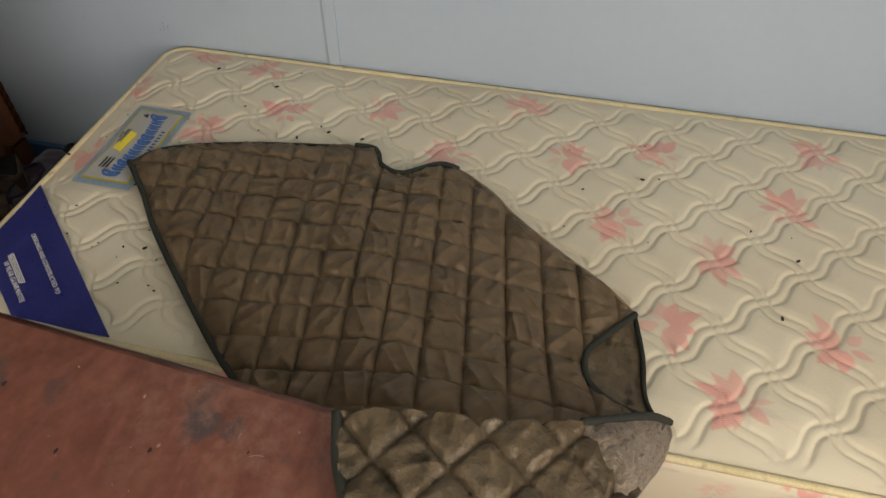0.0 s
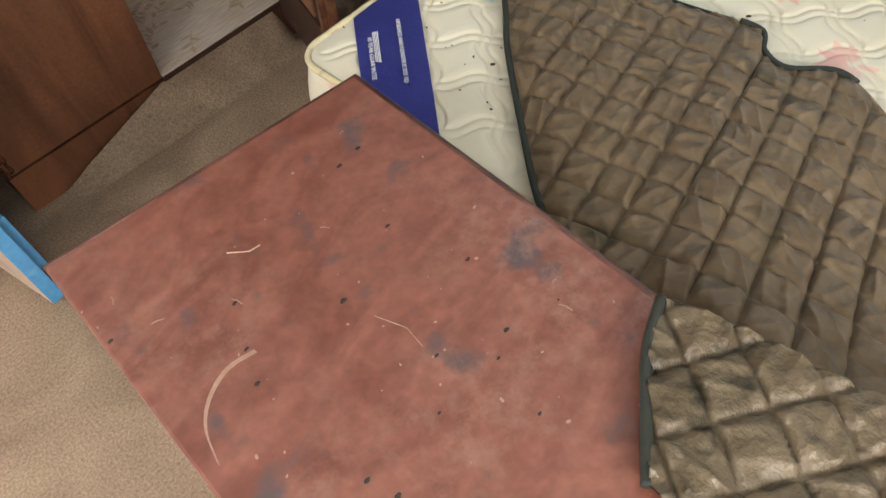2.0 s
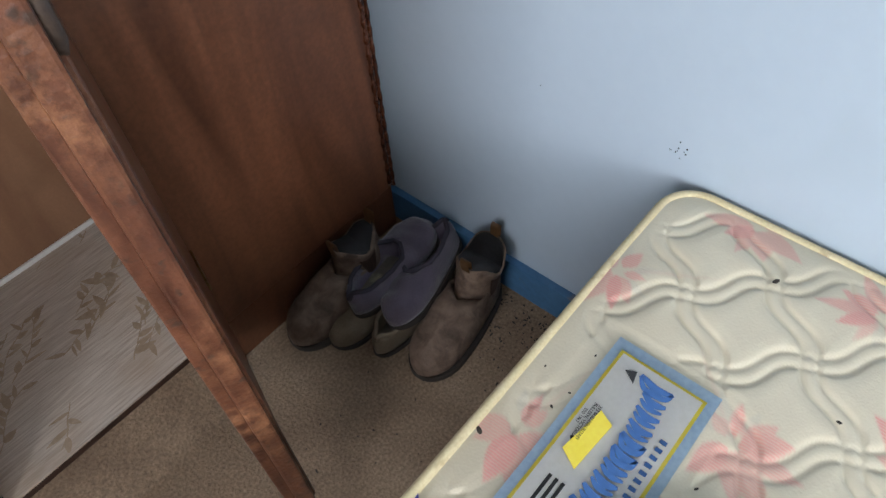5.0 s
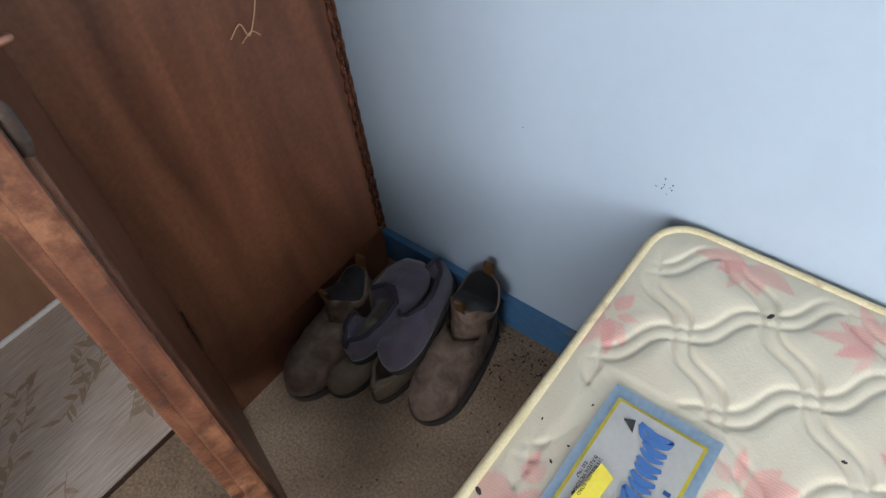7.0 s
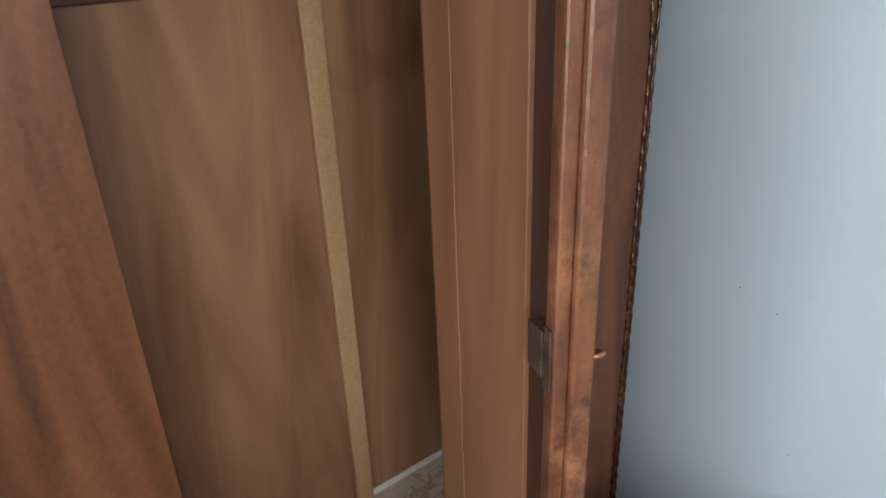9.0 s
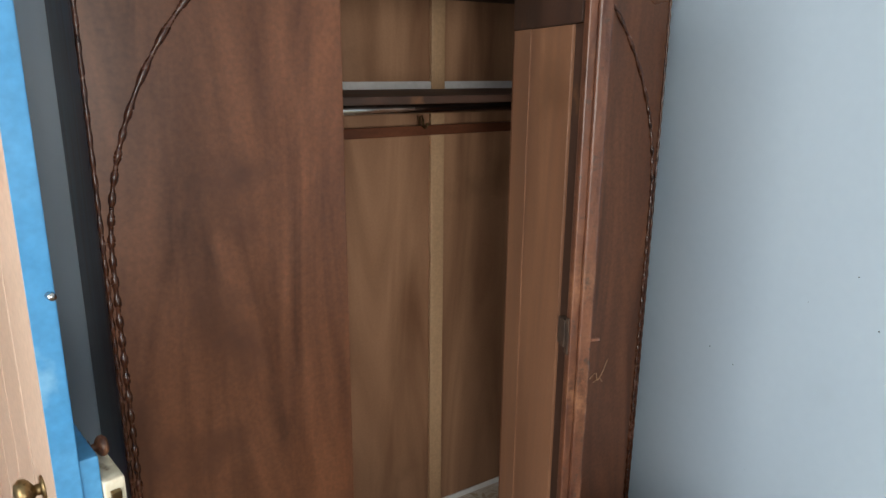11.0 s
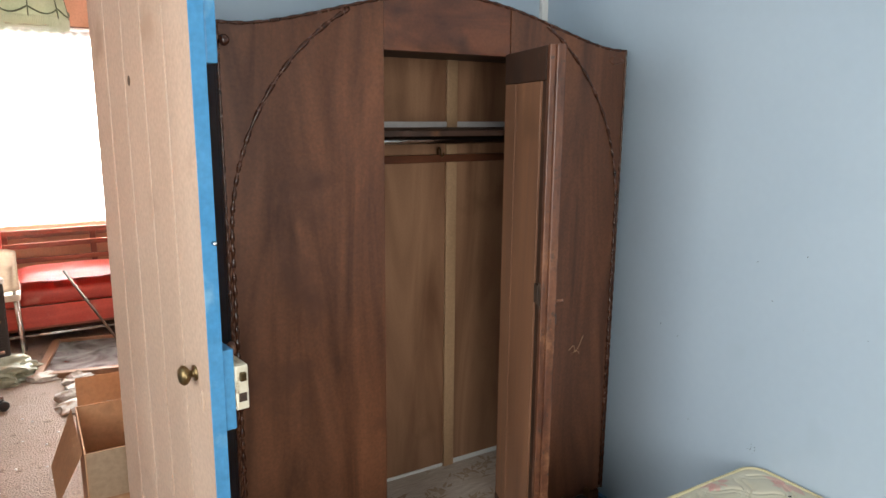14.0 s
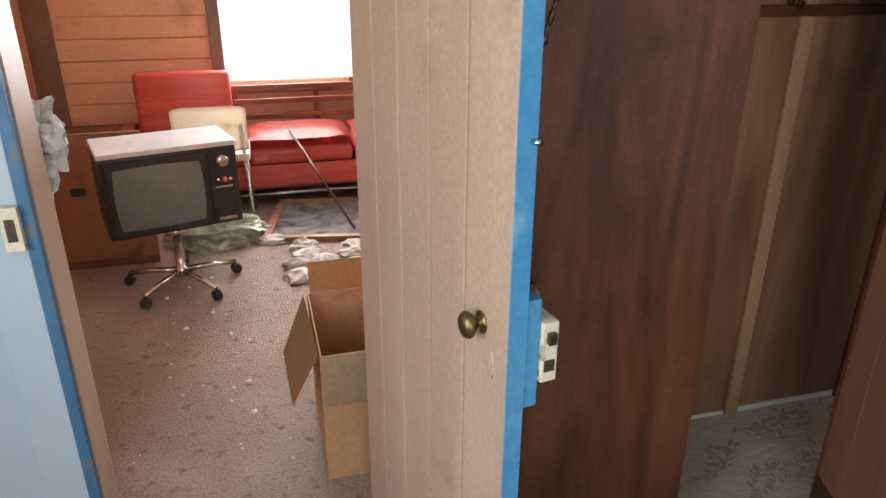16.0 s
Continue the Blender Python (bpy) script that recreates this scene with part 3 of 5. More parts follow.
part("window_sill", boxes((WX0 - 0.1, WX1 + 0.1, 3.91, 3.999, WZ0 - 0.08, WZ0 - 0.051), bevel=0.004), BROWN_PAINT, w2)
part("sash", boxes((WX0, WX0 + 0.035, 4.01, 4.05, WZ0, WZ1), (WX1 - 0.035, WX1, 4.01, 4.05, WZ0, WZ1), (WX0 + 0.035, WX1 - 0.035, 4.01, 4.05, WZ0, WZ0 + 0.04), (WX0 + 0.035, WX1 - 0.035, 4.01, 4.05, WZ1 - 0.04, WZ1)), WHITE_PAINT, w2)
pane = part("pane", boxes((WX0 + 0.035, WX1 - 0.035, 4.028, 4.032, WZ0 + 0.04, WZ1 - 0.04)), GLASS, w2)
pane.visible_shadow = False
solo("backdrop", boxes((-4.5, 1.5, 5.2, 5.25, -0.5, 4.0)), GLOW, "bright white daylight outside", "sky", "structure")

# ---- wardrobe ----
X0, X1, XC = -1.405, -0.03, -0.717
DB, FT = 0.145, 0.022     # foot of the doors, front thickness


def top_z(x):
    u = min(1.0, abs((x - XC) / 0.64))
    return 1.772 + 0.118 * (0.5 + 0.5 * math.cos(math.pi * u)) ** 0.75


def front_outline(x0, x1, z0, n=24):
    return [(x0, z0), (x1, z0)] + [(x1 + (x0 - x1) * k / n, top_z(x1 + (x0 - x1) * k / n)) for k in range(n + 1)]


def bead_line(x0, x1):
    """The arched bead between two x, as points on the front."""
    pts = []
    for k in range(181):
        a = math.pi * k / 180
        x, z = XC - 0.672 * math.cos(a), 1.23 + 0.69 * math.sin(a)
        if x0 <= x <= x1 and z < top_z(x) - 0.008:
            pts.append((x, -0.002, z))
    return pts


def dense(pts, step=0.006):
    out = []
    for a, b in zip(pts, pts[1:]):
        a, b = Vector(a), Vector(b)
        n = max(1, int((b - a).length / step))
        out += [tuple(a.lerp(b, k / n)) for k in range(n)]
    return out + [tuple(pts[-1])]


wardrobe = thing("wardrobe", (XC, 0.22, 0), "dark walnut veneered wardrobe with an arched top, middle door open", "wardrobe")
part("side_panel", boxes((X0, X0 + 0.02, FT, 0.455, 0.02, 1.765), bevel=0.002), VENEER, wardrobe)
part("side_panel", boxes((X1 - 0.02, X1, FT, 0.455, 0.02, 1.765), bevel=0.002), VENEER, wardrobe)
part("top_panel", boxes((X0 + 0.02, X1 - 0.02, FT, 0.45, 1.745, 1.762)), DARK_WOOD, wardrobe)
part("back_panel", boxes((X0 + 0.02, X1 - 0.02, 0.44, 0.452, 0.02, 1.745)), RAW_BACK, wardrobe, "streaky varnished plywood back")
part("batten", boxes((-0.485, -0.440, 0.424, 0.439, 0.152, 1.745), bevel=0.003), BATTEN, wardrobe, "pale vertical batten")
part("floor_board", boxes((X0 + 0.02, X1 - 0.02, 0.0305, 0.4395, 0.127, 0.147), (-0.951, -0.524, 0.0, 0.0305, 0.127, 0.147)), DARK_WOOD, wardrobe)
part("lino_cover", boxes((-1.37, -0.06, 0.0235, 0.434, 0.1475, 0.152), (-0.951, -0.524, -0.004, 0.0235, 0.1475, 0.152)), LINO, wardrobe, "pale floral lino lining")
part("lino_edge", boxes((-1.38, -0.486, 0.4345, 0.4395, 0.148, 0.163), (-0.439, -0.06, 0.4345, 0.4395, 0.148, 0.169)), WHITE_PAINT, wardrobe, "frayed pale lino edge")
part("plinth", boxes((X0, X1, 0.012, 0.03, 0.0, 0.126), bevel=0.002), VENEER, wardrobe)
# shelf coloured much darker than the plywood back
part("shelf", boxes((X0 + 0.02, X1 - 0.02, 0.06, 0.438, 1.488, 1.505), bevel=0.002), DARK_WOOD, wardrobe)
part("shelf_back_strip", boxes((X0 + 0.02, X1 - 0.02, 0.427, 0.4395, 1.506, 1.526)), GREY_WHITE, wardrobe, "dusty pale strip")
part("hanging_rail", tube([(X0 + 0.02, 0.20, 1.470), (X1 - 0.02, 0.20, 1.470)], 0.014, 12), CHROME, wardrobe, "tarnished metal hanging rail", True)
part("hook_rail", boxes((X0 + 0.02, X1 - 0.02, 0.404, 0.4235, 1.380, 1.408), bevel=0.004), VENEER_RED, wardrobe, "dark red-brown hook rail")
part("hook", tube([(-0.53, 0.412, 1.406), (-0.53, 0.412, 1.430), (-0.53, 0.402, 1.434), (-0.53, 0.394, 1.424), (-0.53, 0.394, 1.410), (-0.53, 0.384, 1.402), (-0.53, 0.374, 1.408), (-0.53, 0.372, 1.418)], 0.0028, 8), BRASS, wardrobe, "small brass hook", True)
ld = part("left_door", prism(front_outline(X0, -0.953, DB), "y", -0.002, FT, 0.0015), VENEER, wardrobe)
rd = part("right_door", prism(front_outline(-0.520, X1, DB), "y", -0.002, FT, 0.0015), VENEER, wardrobe)
part("header", prism([(-0.951, 1.728), (-0.522, 1.728)] + [(-0.522 - 0.429 * k / 20, top_z(-0.522 - 0.429 * k / 20)) for k in range(21)], "y", 0.001, FT, 0.0015), VENEER_RED, wardrobe, "reddish veneer header")
left_bead = bead_line(X0, -0.953)
right_bead = bead_line(-0.520, X1)
part("arch_bead", tube(dense([(-1.389, -0.002, DB + 0.01)] + left_bead), 0.0055, 6, ripple=0.24, period=6), BEAD, ld, "carved bead moulding", True)
part("arch_bead", tube(dense(right_bead + [(-0.045, -0.002, DB + 0.01)]), 0.0055, 6, ripple=0.24, period=6), BEAD, rd, "carved bead moulding", True)
edge = [(X0 + 0.004, -0.003, DB)] + [(X0 + 0.004 + (X1 - X0 - 0.008) * k / 60, -0.003, top_z(X0 + (X1 - X0) * k / 60) - 0.002) for k in range(61)] + [(X1 - 0.004, -0.003, DB)]
part("edge_bead", tube(dense(edge), 0.0042, 6, ripple=0.14, period=6), BEAD, wardrobe, "carved bead round the silhouette", True)
part("applied_carving", loft([[(-0.075 + 0.035 * math.cos(a) * s, -0.002 - h, 1.735 + 0.012 * math.sin(a) * s * (1 + 0.35 * math.cos(3 * a))) for a in [2 * math.pi * k / 18 for k in range(18)]] for s, h in ((1, 0), (0.9, 0.003), (0.5, 0.005))]), VENEER, rd, "small carved leaf")
part("door_stop", loft([[(-1.385 + 0.014 * math.cos(a) * s, -0.003 - h, 1.728 + 0.014 * math.sin(a) * s) for a in [2 * math.pi * k / 14 for k in range(14)]] for s, h in ((1, 0), (0.9, 0.008), (0.4, 0.012))]), BEAD, ld, "round wooden stud", True)

# the middle door hangs on its right side and stands open; in its own plane: u from hinge to free edge, w outwards
HU = (-0.522, -0.004)
ang = math.radians(71.5)
du, dn = Vector((-math.cos(ang), -math.sin(ang), 0)), Vector((math.sin(ang), -math.cos(ang), 0))


def swing(bm):
    """From (u, w, z) in the door's plane to the room."""
    for v in bm.verts:
        v.co = Vector((HU[0], HU[1], v.co.z)) + du * v.co.x + dn * v.co.y
    bmesh.ops.recalc_face_normals(bm, faces=bm.faces)
    return bm


DWI, DT, DF = 0.374, 1.735, 0.095
cd = part("middle_door", swing(boxes((0.0, DWI, 0.0, 0.020, DF, DT), bevel=0.002)), VENEER, wardrobe, "open wardrobe door, veneered outside")
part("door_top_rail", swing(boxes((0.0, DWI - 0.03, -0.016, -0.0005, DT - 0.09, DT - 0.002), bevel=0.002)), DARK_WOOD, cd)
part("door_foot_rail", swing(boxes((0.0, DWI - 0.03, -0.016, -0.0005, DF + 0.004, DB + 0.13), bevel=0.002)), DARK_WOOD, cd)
part("inner_panel", swing(boxes((0.004, DWI - 0.075, -0.012, -0.0005, DB + 0.131, DT - 0.091), bevel=0.002)), RAW_DOOR, cd, "orange plywood inner face")
part("inner_strip", swing(boxes((0.006, 0.10, -0.0145, -0.0125, DB + 0.131, DT - 0.091))), RAW_DOOR, cd)
# recess coloured darker than the panel and lipping beside it
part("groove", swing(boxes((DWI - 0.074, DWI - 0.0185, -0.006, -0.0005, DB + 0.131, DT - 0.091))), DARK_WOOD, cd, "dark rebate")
part("edge_lipping", swing(boxes((DWI - 0.018, DWI + 0.002, -0.018, -0.0005, DF + 0.004, DT - 0.002), bevel=0.003)), WORN_EDGE, cd, "worn orange edge lipping")
part("edge_moulding", swing(boxes((DWI + 0.0005, DWI + 0.010, -0.002, 0.024, DF + 0.004, DT - 0.002), bevel=0.004)), WORN_EDGE, cd)
part("front_moulding", swing(tube([(DWI - 0.014, 0.022, DF + 0.01), (DWI - 0.014, 0.022, DT - 0.01)], 0.006, 6)), WORN_EDGE, cd)
lock = part("lock_case", swing(boxes((DWI - 0.050, DWI - 0.019, -0.021, -0.0065, 1.042, 1.097), bevel=0.002)), IRON, cd, "rusty rim lock")
part("lock_plate", swing(boxes((DWI - 0.016, DWI - 0.002, -0.0205, -0.0185, 1.032, 1.107), bevel=0.0008)), IRON, lock)
key = part("key", swing(tube([(DWI - 0.026, 0.018, 1.050), (DWI - 0.026, 0.034, 1.049)], 0.0028, 8)), COPPER, cd, "coppery key left in the lock", True)
part("key_bow", swing(tube([(DWI - 0.026 + 0.010 * math.cos(a), 0.045 + 0.010 * math.sin(a), 1.049 + 0.004 * math.cos(a)) for a in [2 * math.pi * k / 18 for k in range(18)]], 0.0032, 8, closed=True)), COPPER, key, "", True)
part("keyhole_cover", swing(loft([[(DWI - 0.014 + 0.009 * math.cos(a) * s, 0.0205 + h * 2.2, 1.000 + 0.028 * math.sin(a) * s) for a in [2 * math.pi * k / 16 for k in range(16)]] for s, h in ((1, 0), (0.95, 0.004), (0.5, 0.006))])), IRON, cd, "hanging keyhole cover", True)
part("hinge", swing(boxes((-0.008, 0.03, 0.0205, 0.0245, 1.50, 1.57), bevel=0.001)), BRASS, cd)
part("hinge", swing(boxes((-0.008, 0.03, 0.0205, 0.0245, 0.30, 0.37), bevel=0.001)), BRASS, cd)

part("meeting_bead", boxes((-0.519, -0.509, -0.010, -0.0025, 0.262, 1.72), bevel=0.003), DARK_WOOD, rd, "dark meeting bead")
part("meeting_bead", boxes((-0.519, -0.507, -0.009, -0.0025, DB, 0.258), bevel=0.002), VENEER_RED, rd, "patched foot of the bead")


def leaf_spray(x, y, z, rs):
    """A printed twig with pointed leaves, flat on the lino, as one mesh."""
    bm = bmesh.new()
    a = rs.uniform(0.3, 1.0) + rs.choice((0, math.pi))

    def blade(px, py, t, length, wide):
        left, right = [], []
        for k in range(9):
            q = k / 8
            w = wide * math.sin(math.pi * (0.06 + 0.92 * q) ** 0.8)
            cx, cy = px + length * q * math.cos(t), py + length * q * math.sin(t)
            left.append(bm.verts.new((min(cx - w * math.sin(t), -0.08), min(max(cy + w * math.cos(t), 0.0), 0.43), z)))
            right.append(bm.verts.new((min(cx + w * math.sin(t), -0.08), min(max(cy - w * math.cos(t), 0.0), 0.43), z)))
        for k in range(8):
            bm.faces.new((left[k], right[k], right[k + 1], left[k + 1]))

    for k in range(8):
        step = rs.uniform(0.014, 0.022)
        blade(x, y, a, step * 1.3, rs.uniform(0.0009, 0.0016))
        x, y = x + step * math.cos(a), y + step * math.sin(a)
        a += rs.uniform(-0.35, 0.35)
        if not 0.02 < y < 0.42:
            break
        blade(x, y, a + rs.choice((-1, 1)) * rs.uniform(0.5, 1.1), rs.uniform(0.022, 0.046), rs.uniform(0.003, 0.008))
    return bm


rs = random.Random(5)
for i in range(9):
    for j in range(4):
        part("leaf_spray", leaf_spray(-1.05 + 0.10 * (i + rs.uniform(0.1, 0.9)), 0.03 + 0.10 * (j + rs.uniform(0, 0.9)), 0.1523 + 0.00008 * (i + j), rs), LEAF_PRINT, wardrobe)

# ---- bedroom door: ledged boards, swung open into the room ----
HX, HY = -1.612, 0.47
door_v = Vector((-1.500 - HX, -0.281 - HY, 0))
door_rz = math.degrees(math.atan2(door_v.y, door_v.x))
DLEN = door_v.length
door = thing("door_1", (HX, HY, 0.0), "open ledged board door, tan outside and blue inside", "door", kind="structure", rz=door_rz, local=True)
nb = 5
for k in range(nb):
    a, b = DLEN * k / nb, DLEN * (k + 1) / nb
    part("board", boxes((a + 0.0025, b - 0.0025 if k < nb - 1 else b, -0.025, -0.008, 0.02, 2.02), bevel=0.0035), TAN, door)
    part("bead", boxes((b - 0.006, b - 0.0026, -0.0225, -0.010, 0.02, 2.02)), TAN, door) if k < nb - 1 else None
part("back_boards", boxes((0.0, DLEN, -0.0078, 0.008, 0.02, 2.02)), BLUE, door, "blue painted inner side")
part("edge_paint", boxes((DLEN + 0.0002, DLEN + 0.003, -0.0245, 0.006, 0.02, 2.02)), BLUE, door, "bright blue painted edge")
part("ledge", boxes((0.03, DLEN - 0.001, 0.0083, 0.033, 1.655, 1.905), bevel=0.003), BLUE, door)
part("ledge", boxes((0.03, DLEN - 0.001, 0.0083, 0.033, 0.85, 1.04), bevel=0.003), BLUE, door)
part("ledge", boxes((0.03, DLEN - 0.035, 0.0083, 0.033, 0.09, 0.27), bevel=0.003), BLUE, door)
rim = part("rim_lock", boxes((DLEN - 0.115, DLEN + 0.006, 0.0333, 0.062, 0.895, 1.0), bevel=0.003), CREAM_PAINT, door, "paint-chipped cream rim lock")
part("latch_bolt", boxes((DLEN + 0.0061, DLEN + 0.016, 0.040, 0.054, 0.965, 0.985), bevel=0.002), BRASS, rim)
part("lock_slot", boxes((DLEN + 0.0061, DLEN + 0.0085, 0.038, 0.056, 0.915, 0.935)), IRON, rim)


def knob_at(x, y0, y1, z, size=1.0):
    s = 1 if y1 > y0 else -1
    prof = [(r * size, h * size) for r, h in ((0.022, 0.0), (0.022, 0.003), (0.010, 0.005), (0.010, 0.014), (0.019, 0.019), (0.026, 0.026), (0.027, 0.034), (0.020, 0.042), (0.006, 0.045))]
    return loft([[(x + r * math.cos(a), y0 + s * h, z + r * math.sin(a)) for a in [2 * math.pi * k / 22 for k in range(22)]] for r, h in prof])


part("door_knob", knob_at(DLEN - 0.085, -0.025, -0.1, 0.972, 0.85), BRASS, door, "aged brass oval knob", True)
part("inside_knob", knob_at(DLEN - 0.06, 0.034, 0.1, 1.022, 0.6), WORN_EDGE, door, "small wooden inner knob", True)
part("keyhole_plate", loft([[(DLEN - 0.048 + 0.010 * math.cos(a) * s, -0.025 - h, 0.915 + 0.026 * math.sin(a) * s) for a in [2 * math.pi * k / 16 for k in range(16)]] for s, h in ((1, 0), (0.9, 0.0025), (0.35, 0.0025), (0.3, 0.0005))]), TAN, door, "painted keyhole plate", True)
part("edge_screw", tube([(DLEN + 0.002, 0.0, 1.284), (DLEN + 0.016, 0.002, 1.284)], 0.005, 8), CHROME, door, "", True)
part("filled_hole", loft([[(0.34 + 0.011 * math.cos(a) * s, -0.0252 - h, 1.63 + 0.013 * math.sin(a) * s) for a in [2 * math.pi * k / 12 for k in range(12)]] for s, h in ((1, 0), (0.6, 0.001))]), IRON, door)

# ---- bed base, mattress ----
MX0, MX1, MY0, MY1 = -0.915, -0.014, -2.50, -0.605
MZ0, MZ1 = 0.275, 0.518


def rounded(x0, x1, y0, y1, r, n=8):
    pts = []
    for cx, cy, a0 in ((x1 - r, y1 - r, 0), (x0 + r, y1 - r, 90), (x0 + r, y0 + r, 180), (x1 - r, y0 + r, 270)):
        for k in range(n + 1):
            a = radians(a0 + 90 * k / n)
            pts.append((cx + r * math.cos(a), cy + r * math.sin(a)))
    return pts


bed = thing("bed_base", (-0.47, -1.55, 0), "low upholstered bed base in floral ticking with a grey band", "bed base")
part("base_box", prism(rounded(MX0 + 0.012, MX1 - 0.012, MY0 + 0.012, MY1 - 0.012, 0.05), "z", 0.0, 0.195), TICKING, bed)
part("grey_band", prism(rounded(MX0 + 0.008, MX1 - 0.008, MY0 + 0.008, MY1 - 0.008, 0.05), "z", 0.1955, 0.272), MATTRESS_SIDE_GREY, bed, "grey cloth band")
part("piping", tube([(x, y, 0.198) for x, y in rounded(MX0 + 0.008, MX1 - 0.008, MY0 + 0.008, MY1 - 0.008, 0.05)], 0.006, 6, closed=True), PIPING, bed, "", True)

PITCH = 0.157


def quilt_h(x, y):
    """Height of the quilting: rounded cells on the diagonal between wavy double-stitched channels, a loop at each crossing."""
    p, q = x + 0.19, y + 0.707
    a, b = (p - q) / PITCH, (-p - q) / PITCH
    da = a + 0.075 * math.sin(2 * math.pi * b)
    db = b - 0.075 * math.sin(2 * math.pi * a)
    da, db = abs(da - round(da)), abs(db - round(db))
    loop = math.hypot(a - round(a), b - round(b))
    d = min(da, db)
    stitch = math.exp(-((d - 0.095) / 0.026) ** 2)
    h = 1.0 - 0.9 * stitch
    if d < 0.095:
        h = min(h, 0.45 + 0.55 * math.cos(d / 0.095 * math.pi / 2)) - 0.12
    if d > 0.095:
        h += 0.45 * min(1.0, (d - 0.095) / 0.16)
    return h - 0.6 * math.exp(-((loop - 0.085) / 0.022) ** 2)


FLOWERS = ((-0.075, -0.905), (-0.245, -1.014), (-0.174, -1.223), (-0.307, -1.419), (-0.10, -1.548), (-0.262, -1.659), (-0.432, -1.778),
           (-0.204, -1.863), (-0.674, -1.873), (-0.491, -1.957), (-0.465, -0.65), (-0.208, -0.619), (-0.335, -0.84), (-0.03, -0.73),
           (-0.70, -1.0), (-0.33, -2.1), (-0.66, -2.16), (-0.13, -2.2), (-0.82, -2.3), (-0.42, -2.36), (-0.80, -1.99))


def flower_print(ob):
    """Write pink petals and grey leaves into the mesh layer "print"."""
    me = ob.data
    co = np.empty(len(me.vertices) * 3)
    me.vertices.foreach_get("co", co)
    co = co.reshape(-1, 3) + np.array(ORIGIN["mattress"])
    pink, grey = np.zeros(len(co)), np.zeros(len(co))
    rs = random.Random(31)

    def blade(x, y, a, length, wide):
        du_, dv_ = co[:, 0] - x, co[:, 1] - y
        q = (du_ * math.cos(a) + dv_ * math.sin(a)) / length
        w = np.abs(-du_ * math.sin(a) + dv_ * math.cos(a))
        lim = wide * np.sin(np.pi * np.clip(q, 0, 1) ** 0.7)
        return np.clip((lim - w) / 0.003, 0, 1) * (q > 0) * (q < 1)

    for x, y in FLOWERS:
        a0 = rs.uniform(0, 6.28)
        for k in range(5):
            a = a0 + k * 0.62 + rs.uniform(-0.15, 0.15)
            pink = np.maximum(pink, rs.uniform(0.6, 0.95) * blade(x + 0.006 * math.cos(a), y + 0.006 * math.sin(a), a, rs.uniform(0.046, 0.078), rs.uniform(0.011, 0.019)))
        for k in range(3):
            a = a0 + 2.9 + k * 0.9 + rs.uniform(-0.3, 0.3)
            pink = np.maximum(pink, rs.uniform(0.4, 0.8) * blade(x + 0.01 * math.cos(a), y + 0.01 * math.sin(a), a, rs.uniform(0.03, 0.055), rs.uniform(0.007, 0.013)))
            grey = np.maximum(grey, 0.30 * blade(x + 0.02 * math.cos(a + 0.4), y + 0.02 * math.sin(a + 0.4), a + 0.4, rs.uniform(0.03, 0.05), 0.008))
        pink = np.maximum(pink, 0.16 * blade(x, y, a0 + 4.2, 0.16, 0.004))
    layer = me.attributes.new("print", "FLOAT_COLOR", "POINT")
    layer.data.foreach_set("color", np.stack([pink, grey, np.zeros(len(co)), np.ones(len(co))], 1).ravel())


def mattress_top(u, v):
    x, y = MX0 + (MX1 - MX0) * u, MY0 + (MY1 - MY0) * v
    ex, ey = min(u, 1 - u) * (MX1 - MX0), min(v, 1 - v) * (MY1 - MY0)
    r = 0.055
    if ex < r and ey < r:      # round the corners
        d = math.hypot(r - ex, r - ey)
        m = max(r - ex, r - ey)
        if d > 0:
            s = m / d
            cx = MX0 + r if u < 0.5 else MX1 - r
            cy = MY0 + r if v < 0.5 else MY1 - r
            x, y = cx + (x - cx) * s, cy + (y - cy) * s
            ex = ey = r - m
    e = min(ex, ey)
    z = MZ1 + 0.016 * min(1, e / 0.09) ** 0.5 - 0.008
    flat = min(1.0, max(0.0, (e - 0.015) / 0.03))
    if -0.59 < x < -0.28 and -0.83 < y < -0.65:
        flat *= 0.25
    return (x, y, z + 0.0046 * (quilt_h(x, y) - 1.2) * flat + 0.004 * noise.noise(Vector((x * 3, y * 3, 0))))


mattress = thing("mattress", (-0.47, -1.55, MZ0), "stained cream quilted mattress with pink flowers and yellow piping", "mattress")
flower_print(part("top_panel", sheet(mattress_top, 290, 620), TICKING_TOP, mattress, "", True))
mr = rounded(MX0, MX1, MY0, MY1, 0.055, 10)


def mattress_side():
    rows = []
    for k in range(9):
        t = k / 8
        o = 0.012 * math.sin(math.pi * t)
        rows.append([(x + o * (1 if x > -0.1 else -1 if x < -0.85 else 0) * (0.3 if x > -0.1 else 1), y + o * (1 if y > MY1 - 0.06 else -1 if y < MY0 + 0.06 else 0), MZ0 + 0.004 + (MZ1 - MZ0 - 0.014) * t) for x, y in mr])
    return loft(rows)


part("border", mattress_side(), TICKING, mattress, "floral side border", True)
part("top_piping", tube([(x, y, MZ1 - 0.006) for x, y in mr], 0.007, 8, closed=True), PIPING, mattress, "", True)
part("bottom_piping", tube([(x, y, MZ0 + 0.007) for x, y in mr], 0.007, 8, closed=True), PIPING, mattress, "", True)
MT = MZ1 + 0.011
b_line_a, b_line_b = ((-0.772, -0.618), (-0.905, -0.775)), ((-0.588, -0.612), (-0.908, -0.965))


